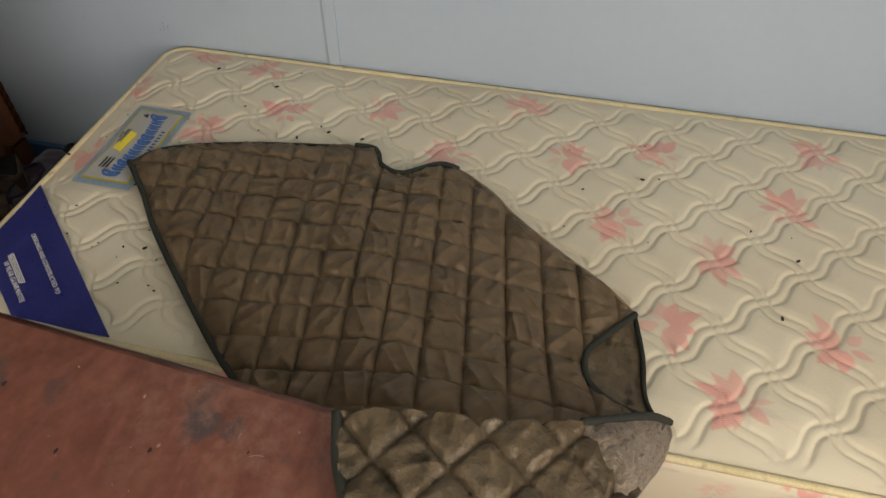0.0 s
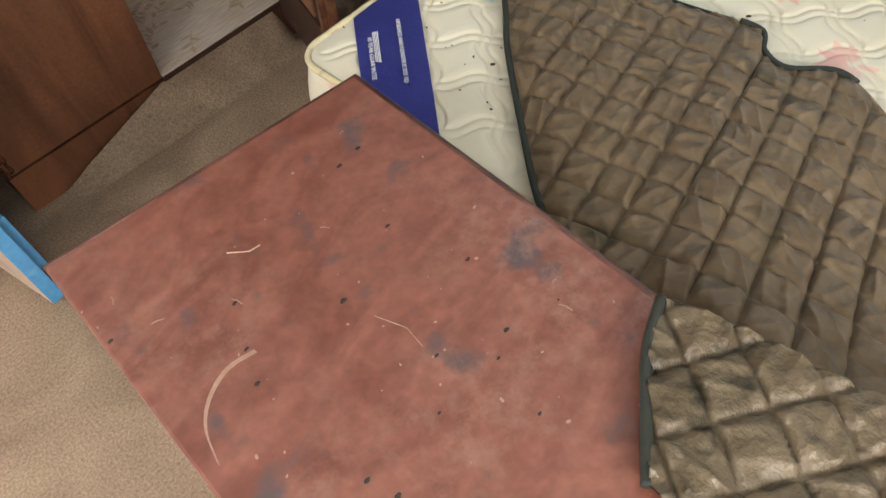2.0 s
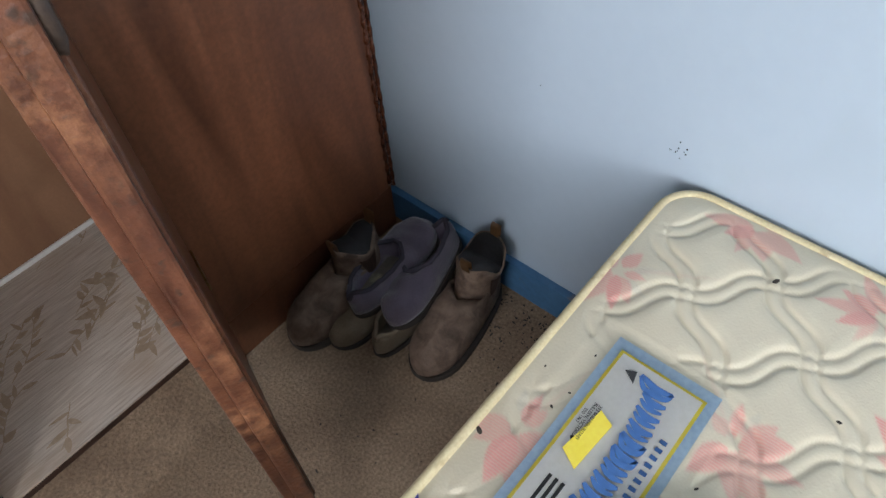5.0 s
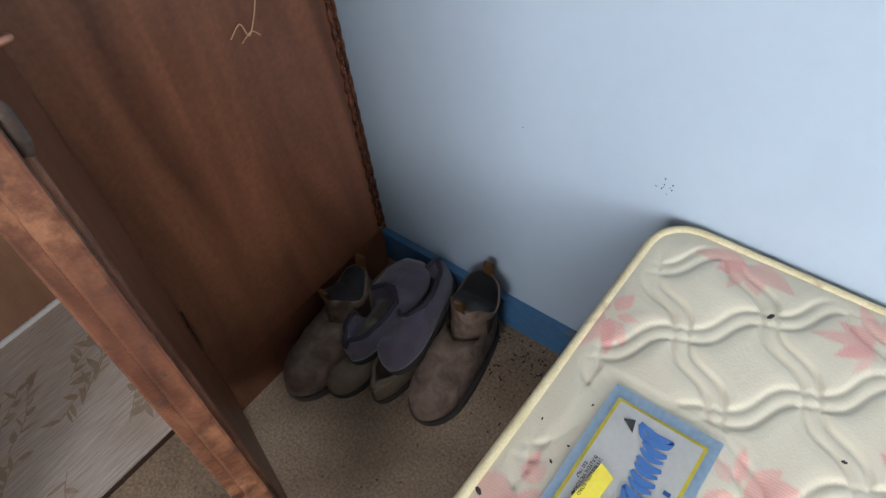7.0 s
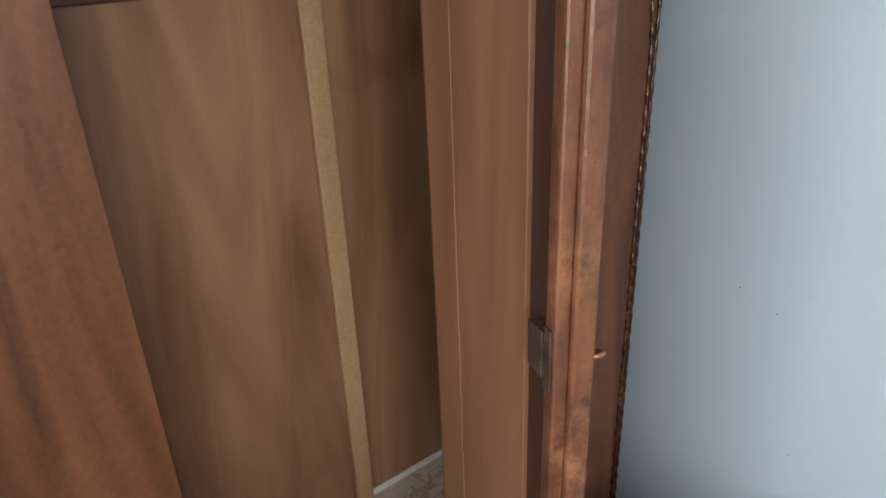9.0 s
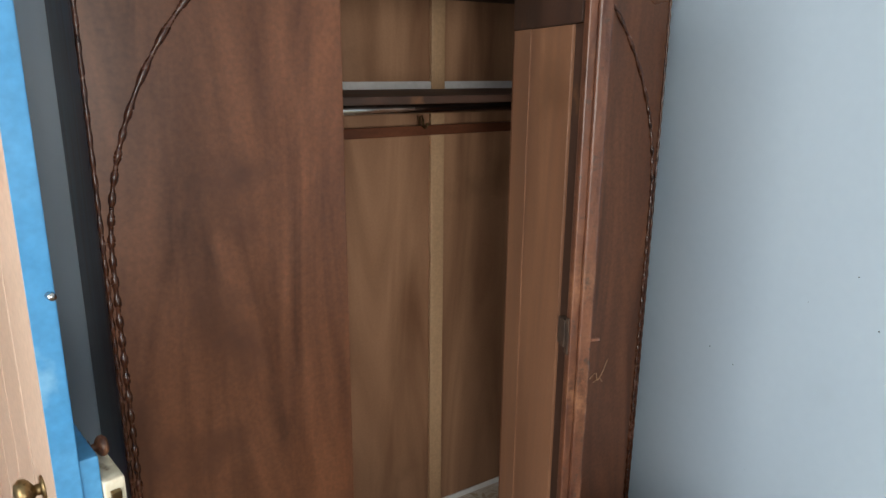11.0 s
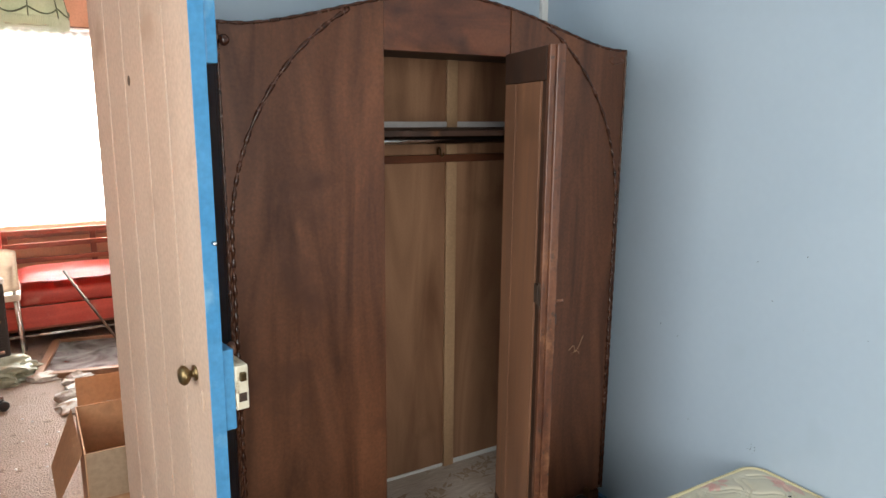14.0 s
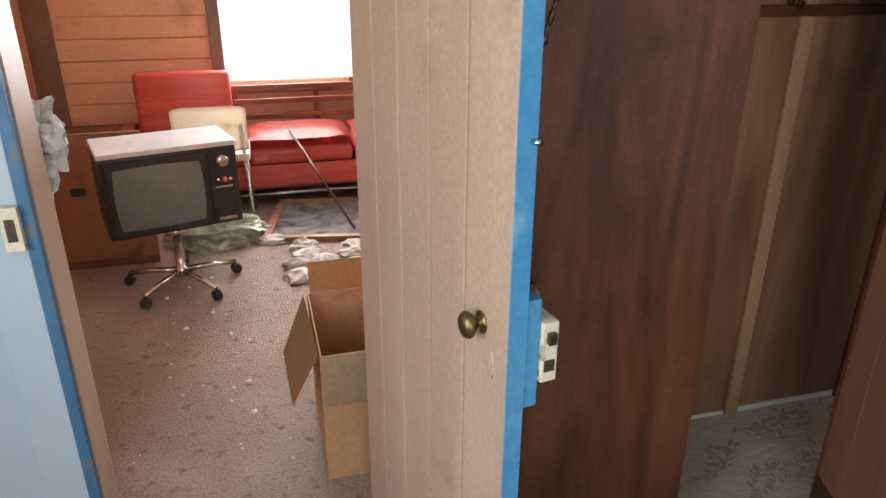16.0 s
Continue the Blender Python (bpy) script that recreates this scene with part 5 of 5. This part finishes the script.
def boot(label, toe, heel, lean, splay, group):
    L, W = 0.285, 0.10
    t = thing("boot", (0, 0, 0), label, "boot", group, local=True)
    shoe_pose(t, toe, heel, 0.0)
    part("vamp", lifted(loft(shoe_rings(L, W, 0.095, 0.055, 0.50, 0.97, 0.02)), 0.014), SUEDE, t, "", True)
    part("sole", sole_mesh(L, W, 0.017, 0.004), RUBBER, t, "dark rubber sole")

    def shaft(k, off, dip):
        z = 0.075 + 0.095 * k
        cx, rx, ry = L * 0.745 + lean * k, 0.062 - 0.008 * k, 0.040 - 0.002 * k + splay * k * k
        ring = []
        for j in range(28):
            a = 2 * math.pi * j / 28
            side = abs(math.sin(a)) ** 6
            ring.append((cx + (rx + off) * math.cos(a), (ry + off) * math.sin(a), z - dip * side * k + 0.006 * k * noise.noise(Vector((math.cos(a) * 2, math.sin(a) * 2, lean * 40)))))
        return ring
    outer = [shaft(k / 6, 0, 0.035) for k in range(7)]
    inner = [shaft(k / 6, -0.004, 0.035) for k in range(6, -1, -1)]
    part("ankle_shaft", loft(outer + inner[:1], cap=False), SUEDE, t, "slumped suede ankle", True)
    part("lining", loft(inner, cap=True), BOOT_IN, t, "dark lining", True)
    for sg in (1, -1):
        def gus(u, v, sg=sg):
            a = sg * math.pi / 2 + (u - 0.5) * 0.85 * (0.35 + 0.65 * v)
            k = 0.05 + 0.72 * v
            return (L * 0.745 + lean * k + (0.0625 - 0.008 * k) * math.cos(a), (0.0408 - 0.002 * k + splay * k * k) * math.sin(a), 0.075 + 0.095 * k - 0.033 * k * abs(math.sin(a)) ** 6)
        part("elastic_gusset", sheet(gus, 8, 8, 0.0012), ELASTIC, t, "brown elastic side", True)
    for sg, nm in ((1, "heel"), (-1, "front")):
        x0 = L * 0.745 + lean + sg * (0.054)
        loop = [(x0 - sg * 0.002, 0, 0.148), (x0 + sg * 0.003, 0, 0.178), (x0 + sg * 0.005, 0, 0.196), (x0 + sg * 0.001, 0, 0.200), (x0 - sg * 0.005, 0, 0.193), (x0 - sg * 0.007, 0, 0.165)]
        bm = bmesh.new()
        rows = [[bm.verts.new((x, w, z)) for w in (-0.010, 0.010)] for x, y, z in [tuple(p) for p in spline(loop, 16)]]
        for a, b in zip(rows, rows[1:]):
            bm.faces.new((a[0], a[1], b[1], b[0]))
        bmesh.ops.solidify(bm, geom=bm.faces[:], thickness=0.0016)
        part("pull_tab", bm, TAB, t, "brown printed pull tab")
    return t


boot("dusty brown suede elastic-sided boot by the skirting", (-0.308, -0.306), (-0.026, -0.282), 0.018, 0.010, "footwear by the wardrobe")
boot("dusty brown suede elastic-sided boot against the wardrobe", (-0.418, -0.054), (-0.133, -0.052), -0.004, 0.0, "footwear by the wardrobe")
slipper("flattened olive canvas slipper under the purple ones", OLIVE_SLIPPER, OLIVE_SLIPPER, 0.26, 0.088, 0.055, (-0.365, -0.122), (-0.11, -0.100), 0.0, 0, 0, "footwear by the wardrobe", RUBBER)
slipper("flattened olive canvas slipper with a gaping heel", OLIVE_SLIPPER, OLIVE_SLIPPER, 0.26, 0.088, 0.055, (-0.065, -0.178), (-0.318, -0.205), 0.0, 0, 0, "footwear by the wardrobe", RUBBER)
slipper("dusty purple felt slipper lying on other slippers", PURPLE, PURPLE_TRIM, 0.265, 0.098, 0.062, (-0.038, -0.112), (-0.30, -0.135), 0.072, 4, 8, "footwear by the wardrobe", RUBBER)
slipper("dusty purple felt slipper tipped on its side", PURPLE, PURPLE_TRIM, 0.265, 0.092, 0.060, (-0.278, -0.222), (-0.030, -0.172), 0.062, 0, -20, "footwear by the wardrobe", RUBBER)

rng = random.Random(12)
bm = bmesh.new()
for k in range(330):
    if k < 190:
        x, y = -0.03 - abs(rng.gauss(0, 0.09)), rng.uniform(-0.55, -0.30)
    elif k < 250:
        x, y = rng.uniform(-0.5, -0.03), rng.uniform(-0.6, -0.02)
    else:
        x, y = rng.uniform(-1.5, -0.3), rng.uniform(-0.85, -0.2)
    s = rng.choice((0.0008, 0.0011, 0.0015, 0.0022))
    bmesh.ops.create_icosphere(bm, subdivisions=1, radius=s, matrix=Matrix.LocRotScale((min(x, -0.024), y, s * 0.4), Euler((0, 0, rng.uniform(0, 6))), (rng.uniform(1, 2.6), 1, 0.6)))
solo("floor_debris", bm, DIRT, "dark crumbs and dead insects along the skirting", "debris", "stuff")
bm = bmesh.new()
for k in range(24):
    y, z = (-0.585 + rng.gauss(0, 0.012), 0.555 + rng.gauss(0, 0.012)) if k < 12 else (rng.uniform(-1.0, -0.1), rng.uniform(0.25, 1.3))
    bmesh.ops.create_icosphere(bm, subdivisions=1, radius=rng.choice((0.0009, 0.0013, 0.0018)), matrix=Matrix.Translation((-0.0004, y, z)))
solo("wall_specks", bm, DIRT, "fly specks on the blue wall", "specks", "stuff")
straw = thing("straw_wisp", (-0.198, -0.006, 0.734), "wisp of dry straw caught on the wardrobe door", "straw")
part("stalk", tube(spline([(-0.233, -0.004, 0.734), (-0.213, -0.007, 0.749), (-0.203, -0.005, 0.724), (-0.188, -0.008, 0.746), (-0.168, -0.005, 0.779)], 24), 0.0011, 5), BATTEN, straw, "", True)
part("stalk", tube(spline([(-0.218, -0.004, 0.719), (-0.198, -0.007, 0.729), (-0.183, -0.004, 0.714)], 14), 0.0009, 5), BATTEN, straw, "", True)

# ---- lounge: television on a swivel base ----
TC = Vector((-2.300, 2.315, 0))
tv = thing("television", (TC.x, TC.y, 0.30), "old portable television in black with a dusty white top", "television", rz=15.8, local=True)
tw, th, td = 0.30, 0.19, 0.36
part("cabinet", boxes((-tw, tw, -0.17, -0.17 + td, 0.02, 0.02 + 2 * th), bevel=0.012), BLACK, tv)
part("top_cover", boxes((-tw - 0.004, tw + 0.004, -0.175, -0.17 + td, 0.0205 + 2 * th, 0.045 + 2 * th), bevel=0.006), GREY_WHITE, tv, "dusty white laminate top")
part("rear_hood", boxes((-tw + 0.06, tw - 0.06, td - 0.169, td - 0.06, 0.06, 2 * th - 0.04), bevel=0.02), BLACK, tv)
part("screen_surround", boxes((-tw + 0.02, tw - 0.145, -0.182, -0.171, 0.035, 2 * th), bevel=0.004), BLACK, tv)


def crt(u, v):
    a, b = 2 * u - 1, 2 * v - 1
    k = 1 - 0.05 * (b * b)
    q = 1 - 0.05 * (a * a)
    return (-0.0625 + 0.195 * a * k, -0.184 - 0.016 * (1 - a * a) * (1 - b * b), 0.208 + 0.148 * b * q)


part("screen", sheet(crt, 20, 16), SCREEN, tv, "grey-green tube screen", True)
panel = part("control_panel", boxes((tw - 0.135, tw - 0.012, -0.180, -0.171, 0.035, 2 * th), bevel=0.003), BLACK, tv)


def dial(x, z, r, depth, mat, lab):
    part("dial", loft([[(x + rr * math.cos(a), -0.180 - h, z + rr * math.sin(a)) for a in [2 * math.pi * k / 18 for k in range(18)]] for rr, h in ((r, 0), (r, depth * 0.6), (r * 0.8, depth), (r * 0.2, depth))]), mat, panel, lab, True)


dial(tw - 0.073, 0.335, 0.030, 0.018, CHROME, "silver channel dial")
dial(tw - 0.100, 0.245, 0.009, 0.012, CHROME, "small knob")
dial(tw - 0.070, 0.245, 0.012, 0.014, ORANGE_KNOB, "orange knob")
dial(tw - 0.045, 0.245, 0.009, 0.012, CHROME, "small knob")
part("slider", boxes((tw - 0.115, tw - 0.035, -0.184, -0.1805, 0.205, 0.215)), CHROME, panel)
part("grille", boxes(*[(tw - 0.118, tw - 0.03, -0.183, -0.1805, 0.07 + 0.014 * k, 0.076 + 0.014 * k) for k in range(8)]), BLACK, panel)
part("name_plate", boxes((tw - 0.115, tw - 0.03, -0.185, -0.1815, 0.044, 0.06), bevel=0.001), CHROME, panel, "small silver plate")
stand = thing("swivel_base", (-2.285, 2.235, 0), "chrome five-legged swivel chair base on castors", "chair base", local=True)
part("column", lathe(((0.035, 0.06), (0.035, 0.10), (0.022, 0.11), (0.022, 0.285), (0.06, 0.29), (0.06, 0.318)), (0, 0, 0), 16), CHROME, stand, "", True)
for k in range(5):
    a = radians(-124 + 72 * k)
    c, s_ = math.cos(a), math.sin(a)
    leg = part("leg", tube([(0.02 * c, 0.02 * s_, 0.085), (0.12 * c, 0.12 * s_, 0.082), (0.27 * c, 0.27 * s_, 0.065)], lambda t: 0.017 - 0.005 * t, 10), CHROME, stand, "", True)
    cast = part("castor", loft([[(0.27 * c + rr * math.cos(b) * c - (h) * s_, 0.27 * s_ + rr * math.cos(b) * s_ + h * c, 0.027 + rr * math.sin(b)) for b in [2 * math.pi * j / 16 for j in range(16)]] for rr, h in ((0.02, -0.018), (0.026, -0.015), (0.026, -0.004), (0.015, -0.002), (0.015, 0.002), (0.026, 0.004), (0.026, 0.015), (0.02, 0.018))]), BLACK, leg, "black twin-wheel castor", True)

# ---- lounge: loose panel behind the television ----
sheet_panel = thing("hardboard_panel", (-2.87, 2.59, 0), "low orange-brown painted hardboard panel standing behind the television", "panel")
face = part("board", boxes((-3.42, -2.43, 2.580, 2.600, 0.0, 0.715), bevel=0.003), LOWER_WALL, sheet_panel)
part("foot_strip", boxes((-3.42, -2.43, 2.572, 2.5795, 0.0, 0.045), bevel=0.002), BROWN_PAINT, sheet_panel, "dirty brown foot strip")
part("socket", boxes((-2.80, -2.73, 2.574, 2.5795, 0.40, 0.44), bevel=0.002), BLACK, face, "small dark socket plate")

# ---- lounge: chair, sofa, lamp, clutter ----
chair = thing("kitchen_chair", (-2.1, 3.1, 0), "cream vinyl kitchen chair with chrome legs", "chair")
part("backrest", sheet(lambda u, v: (-2.315 + 0.405 * u, 2.93 - 0.03 * math.sin(math.pi * u) - 0.03 * v, 0.50 + 0.265 * v - 0.022 * (2 * u - 1) ** 6 * v), 16, 10, 0.03), CREAM, chair, "", True)
part("seat", boxes((-2.29, -1.91, 2.94, 3.34, 0.43, 0.475), bevel=0.015), CREAM, chair)
for x, y, sx in ((-2.26, 2.96, -1), (-1.94, 2.96, 1), (-2.26, 3.31, -1), (-1.94, 3.31, 1)):
    part("leg", tube([(x, y, 0.43), (x + 0.01 * sx, y, 0.2), (x + 0.02 * sx, y + (-0.02 if y < 3.1 else 0.02), 0.0)], 0.011, 8), CHROME, chair, "", True)
for x in (-2.26, -1.94):
    part("back_post", tube([(x, 2.96, 0.43), (x, 2.945, 0.56), (x, 2.92, 0.66)], 0.010, 8), CHROME, chair, "", True)

sofa = thing("sofa", (-1.8, 3.55, 0), "red vinyl sofa bed with a wooden rail back and loose cushions", "sofa")
part("base_frame", boxes((-2.62, -0.55, 3.34, 3.86, 0.13, 0.20), bevel=0.006), SOFA_WOOD, sofa)
part("front_panel", boxes((-2.60, -0.57, 3.325, 3.3395, 0.15, 0.29), bevel=0.004), RED, sofa)
for k in range(3):
    x0 = -2.60 + k * 0.675
    part("seat_cushion", boxes((x0, x0 + 0.665, 3.33, 3.80, 0.2905, 0.40), bevel=0.03), RED, sofa, "", True)
part("back_cushion", boxes((-2.60, -2.00, 3.70, 3.80, 0.405, 0.84), bevel=0.035), RED, sofa, "upright red back cushion", True)
for k in range(2):
    x0 = -1.93 + k * 0.69
    part("loose_cushion", sheet(lambda u, v, x0=x0: (x0 + 0.66 * u, 3.30 + 0.48 * v, 0.46 + 0.05 * (math.sin(math.pi * u) * math.sin(math.pi * v)) ** 0.4 + 0.01 * noise.noise(Vector((u * 4, v * 4, k)))), 18, 14, 0.07), RED, sofa, "fallen red back cushion", True)
for z in (0.70, 0.605, 0.50):
    part("back_rail", boxes((-2.62, -0.55, 3.845, 3.875, z - 0.018, z + 0.018), bevel=0.004), SOFA_WOOD, sofa)
for x in (-2.60, -1.985, -1.43, -0.60):
    part("back_post", boxes((x - 0.02, x + 0.02, 3.8765, 3.9, 0.13, 0.72), bevel=0.004), SOFA_WOOD, sofa)
part("arm", boxes((-2.72, -2.625, 3.33, 3.86, 0.47, 0.50), bevel=0.006), SOFA_WOOD, sofa, "flat wooden arm")
for x, y in ((-2.67, 3.40), (-2.67, 3.80), (-0.65, 3.40), (-0.65, 3.80)):
    part("leg", boxes((x - 0.025, x + 0.025, y - 0.025, y + 0.025, 0.0, 0.4695 if x < -2 else 0.1295), bevel=0.004), SOFA_WOOD, sofa)
part("foot_bar", boxes((-2.6, -0.6, 3.35, 3.37, 0.085, 0.10)), CHROME, sofa, "bright metal bar")
papers = thing("paper_pad", (-2.4, 3.4, 0.40), "flat pale papers lying on the sofa seat", "papers")
part("sheet_stack", boxes((-2.58, -2.27, 3.36, 3.62, 0.402, 0.425), bevel=0.002), PAPER, papers)

pole = solo("curtain_pole", tube([(-1.66, 3.30, 0.515), (-1.35, 2.74, 0.028)], 0.009, 8), IRON, "thin grey metal pole leaning on the sofa", "pole", smooth=True)
pic = thing("picture_frame", (-1.5, 3.0, 0), "wooden picture frame with dusty glass lying on the floor", "picture frame", local=True, rz=-11)
for bx in ((-0.33, 0.36, -0.36, -0.315), (-0.33, 0.36, 0.315, 0.36), (-0.33, -0.285, -0.3145, 0.3145), (0.315, 0.36, -0.3145, 0.3145)):
    part("moulding", boxes((*bx, 0.0, 0.035), bevel=0.005), FRAME_WOOD, pic)
part("glass", boxes((-0.2845, 0.3145, -0.3145, 0.3145, 0.004, 0.014)), PICTURE, pic, "dusty glass over a dark print")
solo("plastic_bag", crumple((-2.16, 2.82, 0), (0.30, 0.16, 0.10), 3.1, 4), BAG, "dusty greenish plastic bag slumped on the carpet", "plastic bag")
rng = random.Random(21)
for k in range(13):
    x, y = rng.uniform(-1.72, -1.30), rng.uniform(2.12, 2.62)
    solo("waste_paper", crumple((x, y, 0), (rng.uniform(0.05, 0.11), rng.uniform(0.04, 0.09), rng.uniform(0.02, 0.045)), k * 1.7, 2), PAPER, "torn crumpled waste paper on the carpet", "paper", group="litter on the lounge floor")
solo("waste_paper", crumple((-1.82, 2.72, 0), (0.10, 0.06, 0.03), 8.8, 2), PAPER, "torn crumpled waste paper on the carpet", "paper", group="litter on the lounge floor")
bm = bmesh.new()
for k in range(60):
    x, y = (rng.uniform(-2.4, -1.7), rng.uniform(0.75, 2.4))
    s = rng.choice((0.003, 0.004, 0.006)) if k > 6 else 0.011
    bmesh.ops.create_icosphere(bm, subdivisions=1, radius=s, matrix=Matrix.LocRotScale((x, y, s * 0.5), Euler((0, 0, rng.uniform(0, 6))), (1.3, 1, 0.8)))
solo("plaster_crumbs", bm, PLASTER_DUST, "white plaster crumbs on the lounge carpet", "crumbs", "stuff")

box = thing("cardboard_box", (-1.55, 0.85, 0), "open brown cardboard carton with flaps folded out", "cardboard box")
bx0, bx1, by0, by1, bz = -1.745, -1.36, 0.632, 1.065, 0.445
part("front_wall", boxes((bx0, bx1, by0, by0 + 0.005, 0, bz)), CARD, box)
part("back_wall", boxes((bx0, bx1, by1 - 0.005, by1, 0, bz)), CARD, box)
part("side_wall", boxes((bx0, bx0 + 0.005, by0 + 0.0055, by1 - 0.0055, 0, bz)), CARD, box)
part("side_wall", boxes((bx1 - 0.005, bx1, by0 + 0.0055, by1 - 0.0055, 0, bz)), CARD, box)
part("bottom", boxes((bx0 + 0.0055, bx1 - 0.0055, by0 + 0.0055, by1 - 0.0055, 0.002, 0.008)), CARD, box)
part("front_flap", sheet(lambda u, v: (bx0 + 0.004 + (bx1 - bx0 - 0.008) * u, by0 - 0.004 - 0.012 * math.sin(v * 1.4), bz + 0.002 - 0.165 * v), 4, 8, 0.004), CARD_PALE, box, "pale folded-down flap")
part("side_flap", sheet(lambda u, v: (bx0 - 0.004 - 0.085 * v - 0.01 * u, by0 + 0.01 + (by1 - by0 - 0.02) * u, bz + 0.002 - 0.165 * v - 0.05 * u * v), 6, 8, 0.004), CARD, box, "side flap hanging out")
part("back_flap", sheet(lambda u, v: (bx0 + 0.01 + (bx1 - bx0 - 0.02) * u, by1 + 0.002 + 0.035 * v, bz + 0.10 * v), 4, 6, 0.004), CARD, box, "upright back flap")

bundle = thing("wrapping_bundle", (-2.42, 0.70, 1.08), "bundle of printed plastic wrapping hung beside the doorway", "wrapping")
for k, (x, y, z, sx, sy, sz) in enumerate(((-2.405, 0.70, 1.13, 0.06, 0.07, 0.05), (-2.375, 0.73, 1.08, 0.055, 0.07, 0.05), (-2.41, 0.70, 1.02, 0.045, 0.06, 0.05), (-2.385, 0.69, 0.97, 0.035, 0.05, 0.045), (-2.43, 0.68, 1.17, 0.03, 0.05, 0.045))):
    part("crumpled_sheet", crumple((x, y, z - 0.02), (sx, sy, sz), 5 + k * 2.3, 3, 1.0), PAPER_BLUE, bundle)
for k, (x, z, t) in enumerate(((-2.385, 1.15, 0.4), (-2.37, 1.09, -0.5), (-2.39, 1.02, 0.9), (-2.375, 1.12, 1.3))):
    part("torn_sheet", sheet(lambda u, v, x=x, z=z, t=t, k=k: (x + 0.10 * (u - 0.35) * math.cos(t * 0.6), 0.70 + 0.05 * (v - 0.5) + 0.05 * noise.noise(Vector((u * 3, v * 3, k))), z + 0.09 * (v - 0.5) + 0.06 * (u - 0.5) * math.sin(t) + 0.02 * noise.noise(Vector((u * 5, v * 5, k + 9)))), 8, 8, 0.001), PAPER_BLUE, bundle)
part("hanging_nail", tube([(-2.44, WB + 0.0225, 1.2), (-2.44, 0.68, 1.21)], 0.003, 6), IRON, bundle)

LC = (-1.74, 2.3)
lamp = thing("pendant_lamp", (*LC, 1.95), "pale green scalloped fabric pendant lampshade with fringe", "lamp")


def shade_pt(u, v):
    a = 2 * math.pi * u
    lobe = 1 + 0.03 * abs(math.sin(4 * a))
    r = (0.175 - 0.05 * v ** 1.3) * lobe
    return (LC[0] + r * math.cos(a), LC[1] + r * math.sin(a), 1.985 + 0.24 * v)


part("shade", sheet(shade_pt, 64, 14, 0.002), SHADE, lamp, "", True)
part("scallop_braid", tube([(LC[0] + 0.178 * (1 + 0.03 * abs(math.sin(4 * a))) * math.cos(a), LC[1] + 0.178 * (1 + 0.03 * abs(math.sin(4 * a))) * math.sin(a), 2.03 - 0.03 * abs(math.sin(4 * a))) for a in [2 * math.pi * k / 96 for k in range(96)]], 0.004, 6, closed=True), SHADE_TRIM, lamp, "dark scalloped braid", True)
bm = bmesh.new()
for k in range(150):
    a = 2 * math.pi * k / 150
    r = 0.176 * (1 + 0.03 * abs(math.sin(4 * a)))
    bmesh.ops.create_cone(bm, cap_ends=True, segments=4, radius1=0.002, radius2=0.0025, depth=0.045, matrix=Matrix.Translation((LC[0] + r * math.cos(a), LC[1] + r * math.sin(a), 1.963 + 0.004 * rng.random())))
part("fringe", bm, SHADE, lamp, "pale green fringe")
for k in range(8):
    a = 2 * math.pi * k / 8
    part("rib", tube([(LC[0] + (0.179 - 0.05 * v ** 1.3) * math.cos(a), LC[1] + (0.179 - 0.05 * v ** 1.3) * math.sin(a), 1.985 + 0.24 * v) for v in [j / 8 for j in range(9)]], 0.003, 5), SHADE_TRIM, lamp, "", True)
part("flex", tube([(LC[0], LC[1], 2.15), (LC[0], LC[1], CH)], 0.004, 6), WHITE_PAINT, lamp)
part("spider", boxes((LC[0] - 0.13, LC[0] + 0.13, LC[1] - 0.003, LC[1] + 0.003, 2.216, 2.222)), CHROME, lamp)

curtain = thing("net_curtain", (-1.6, 3.93, 2.1), "white net curtain on a rod, glowing with daylight", "curtain")
part("curtain_rod", tube([(-2.16, 3.925, 2.105), (-1.05, 3.925, 2.105)], 0.012, 8), WHITE_PAINT, curtain, "white curtain rod", True)
part("net", sheet(lambda u, v: (-2.03 + 0.87 * u, 3.925 + 0.010 * math.sin(u * 75), 2.10 - 1.36 * v), 160, 4), NET, curtain, "", True)
part("finial", lathe(((0.004, -0.02), (0.018, -0.012), (0.02, 0), (0.018, 0.012), (0.004, 0.02)), (-2.17, 3.925, 2.105), 12), BROWN_PAINT, curtain, "", True)
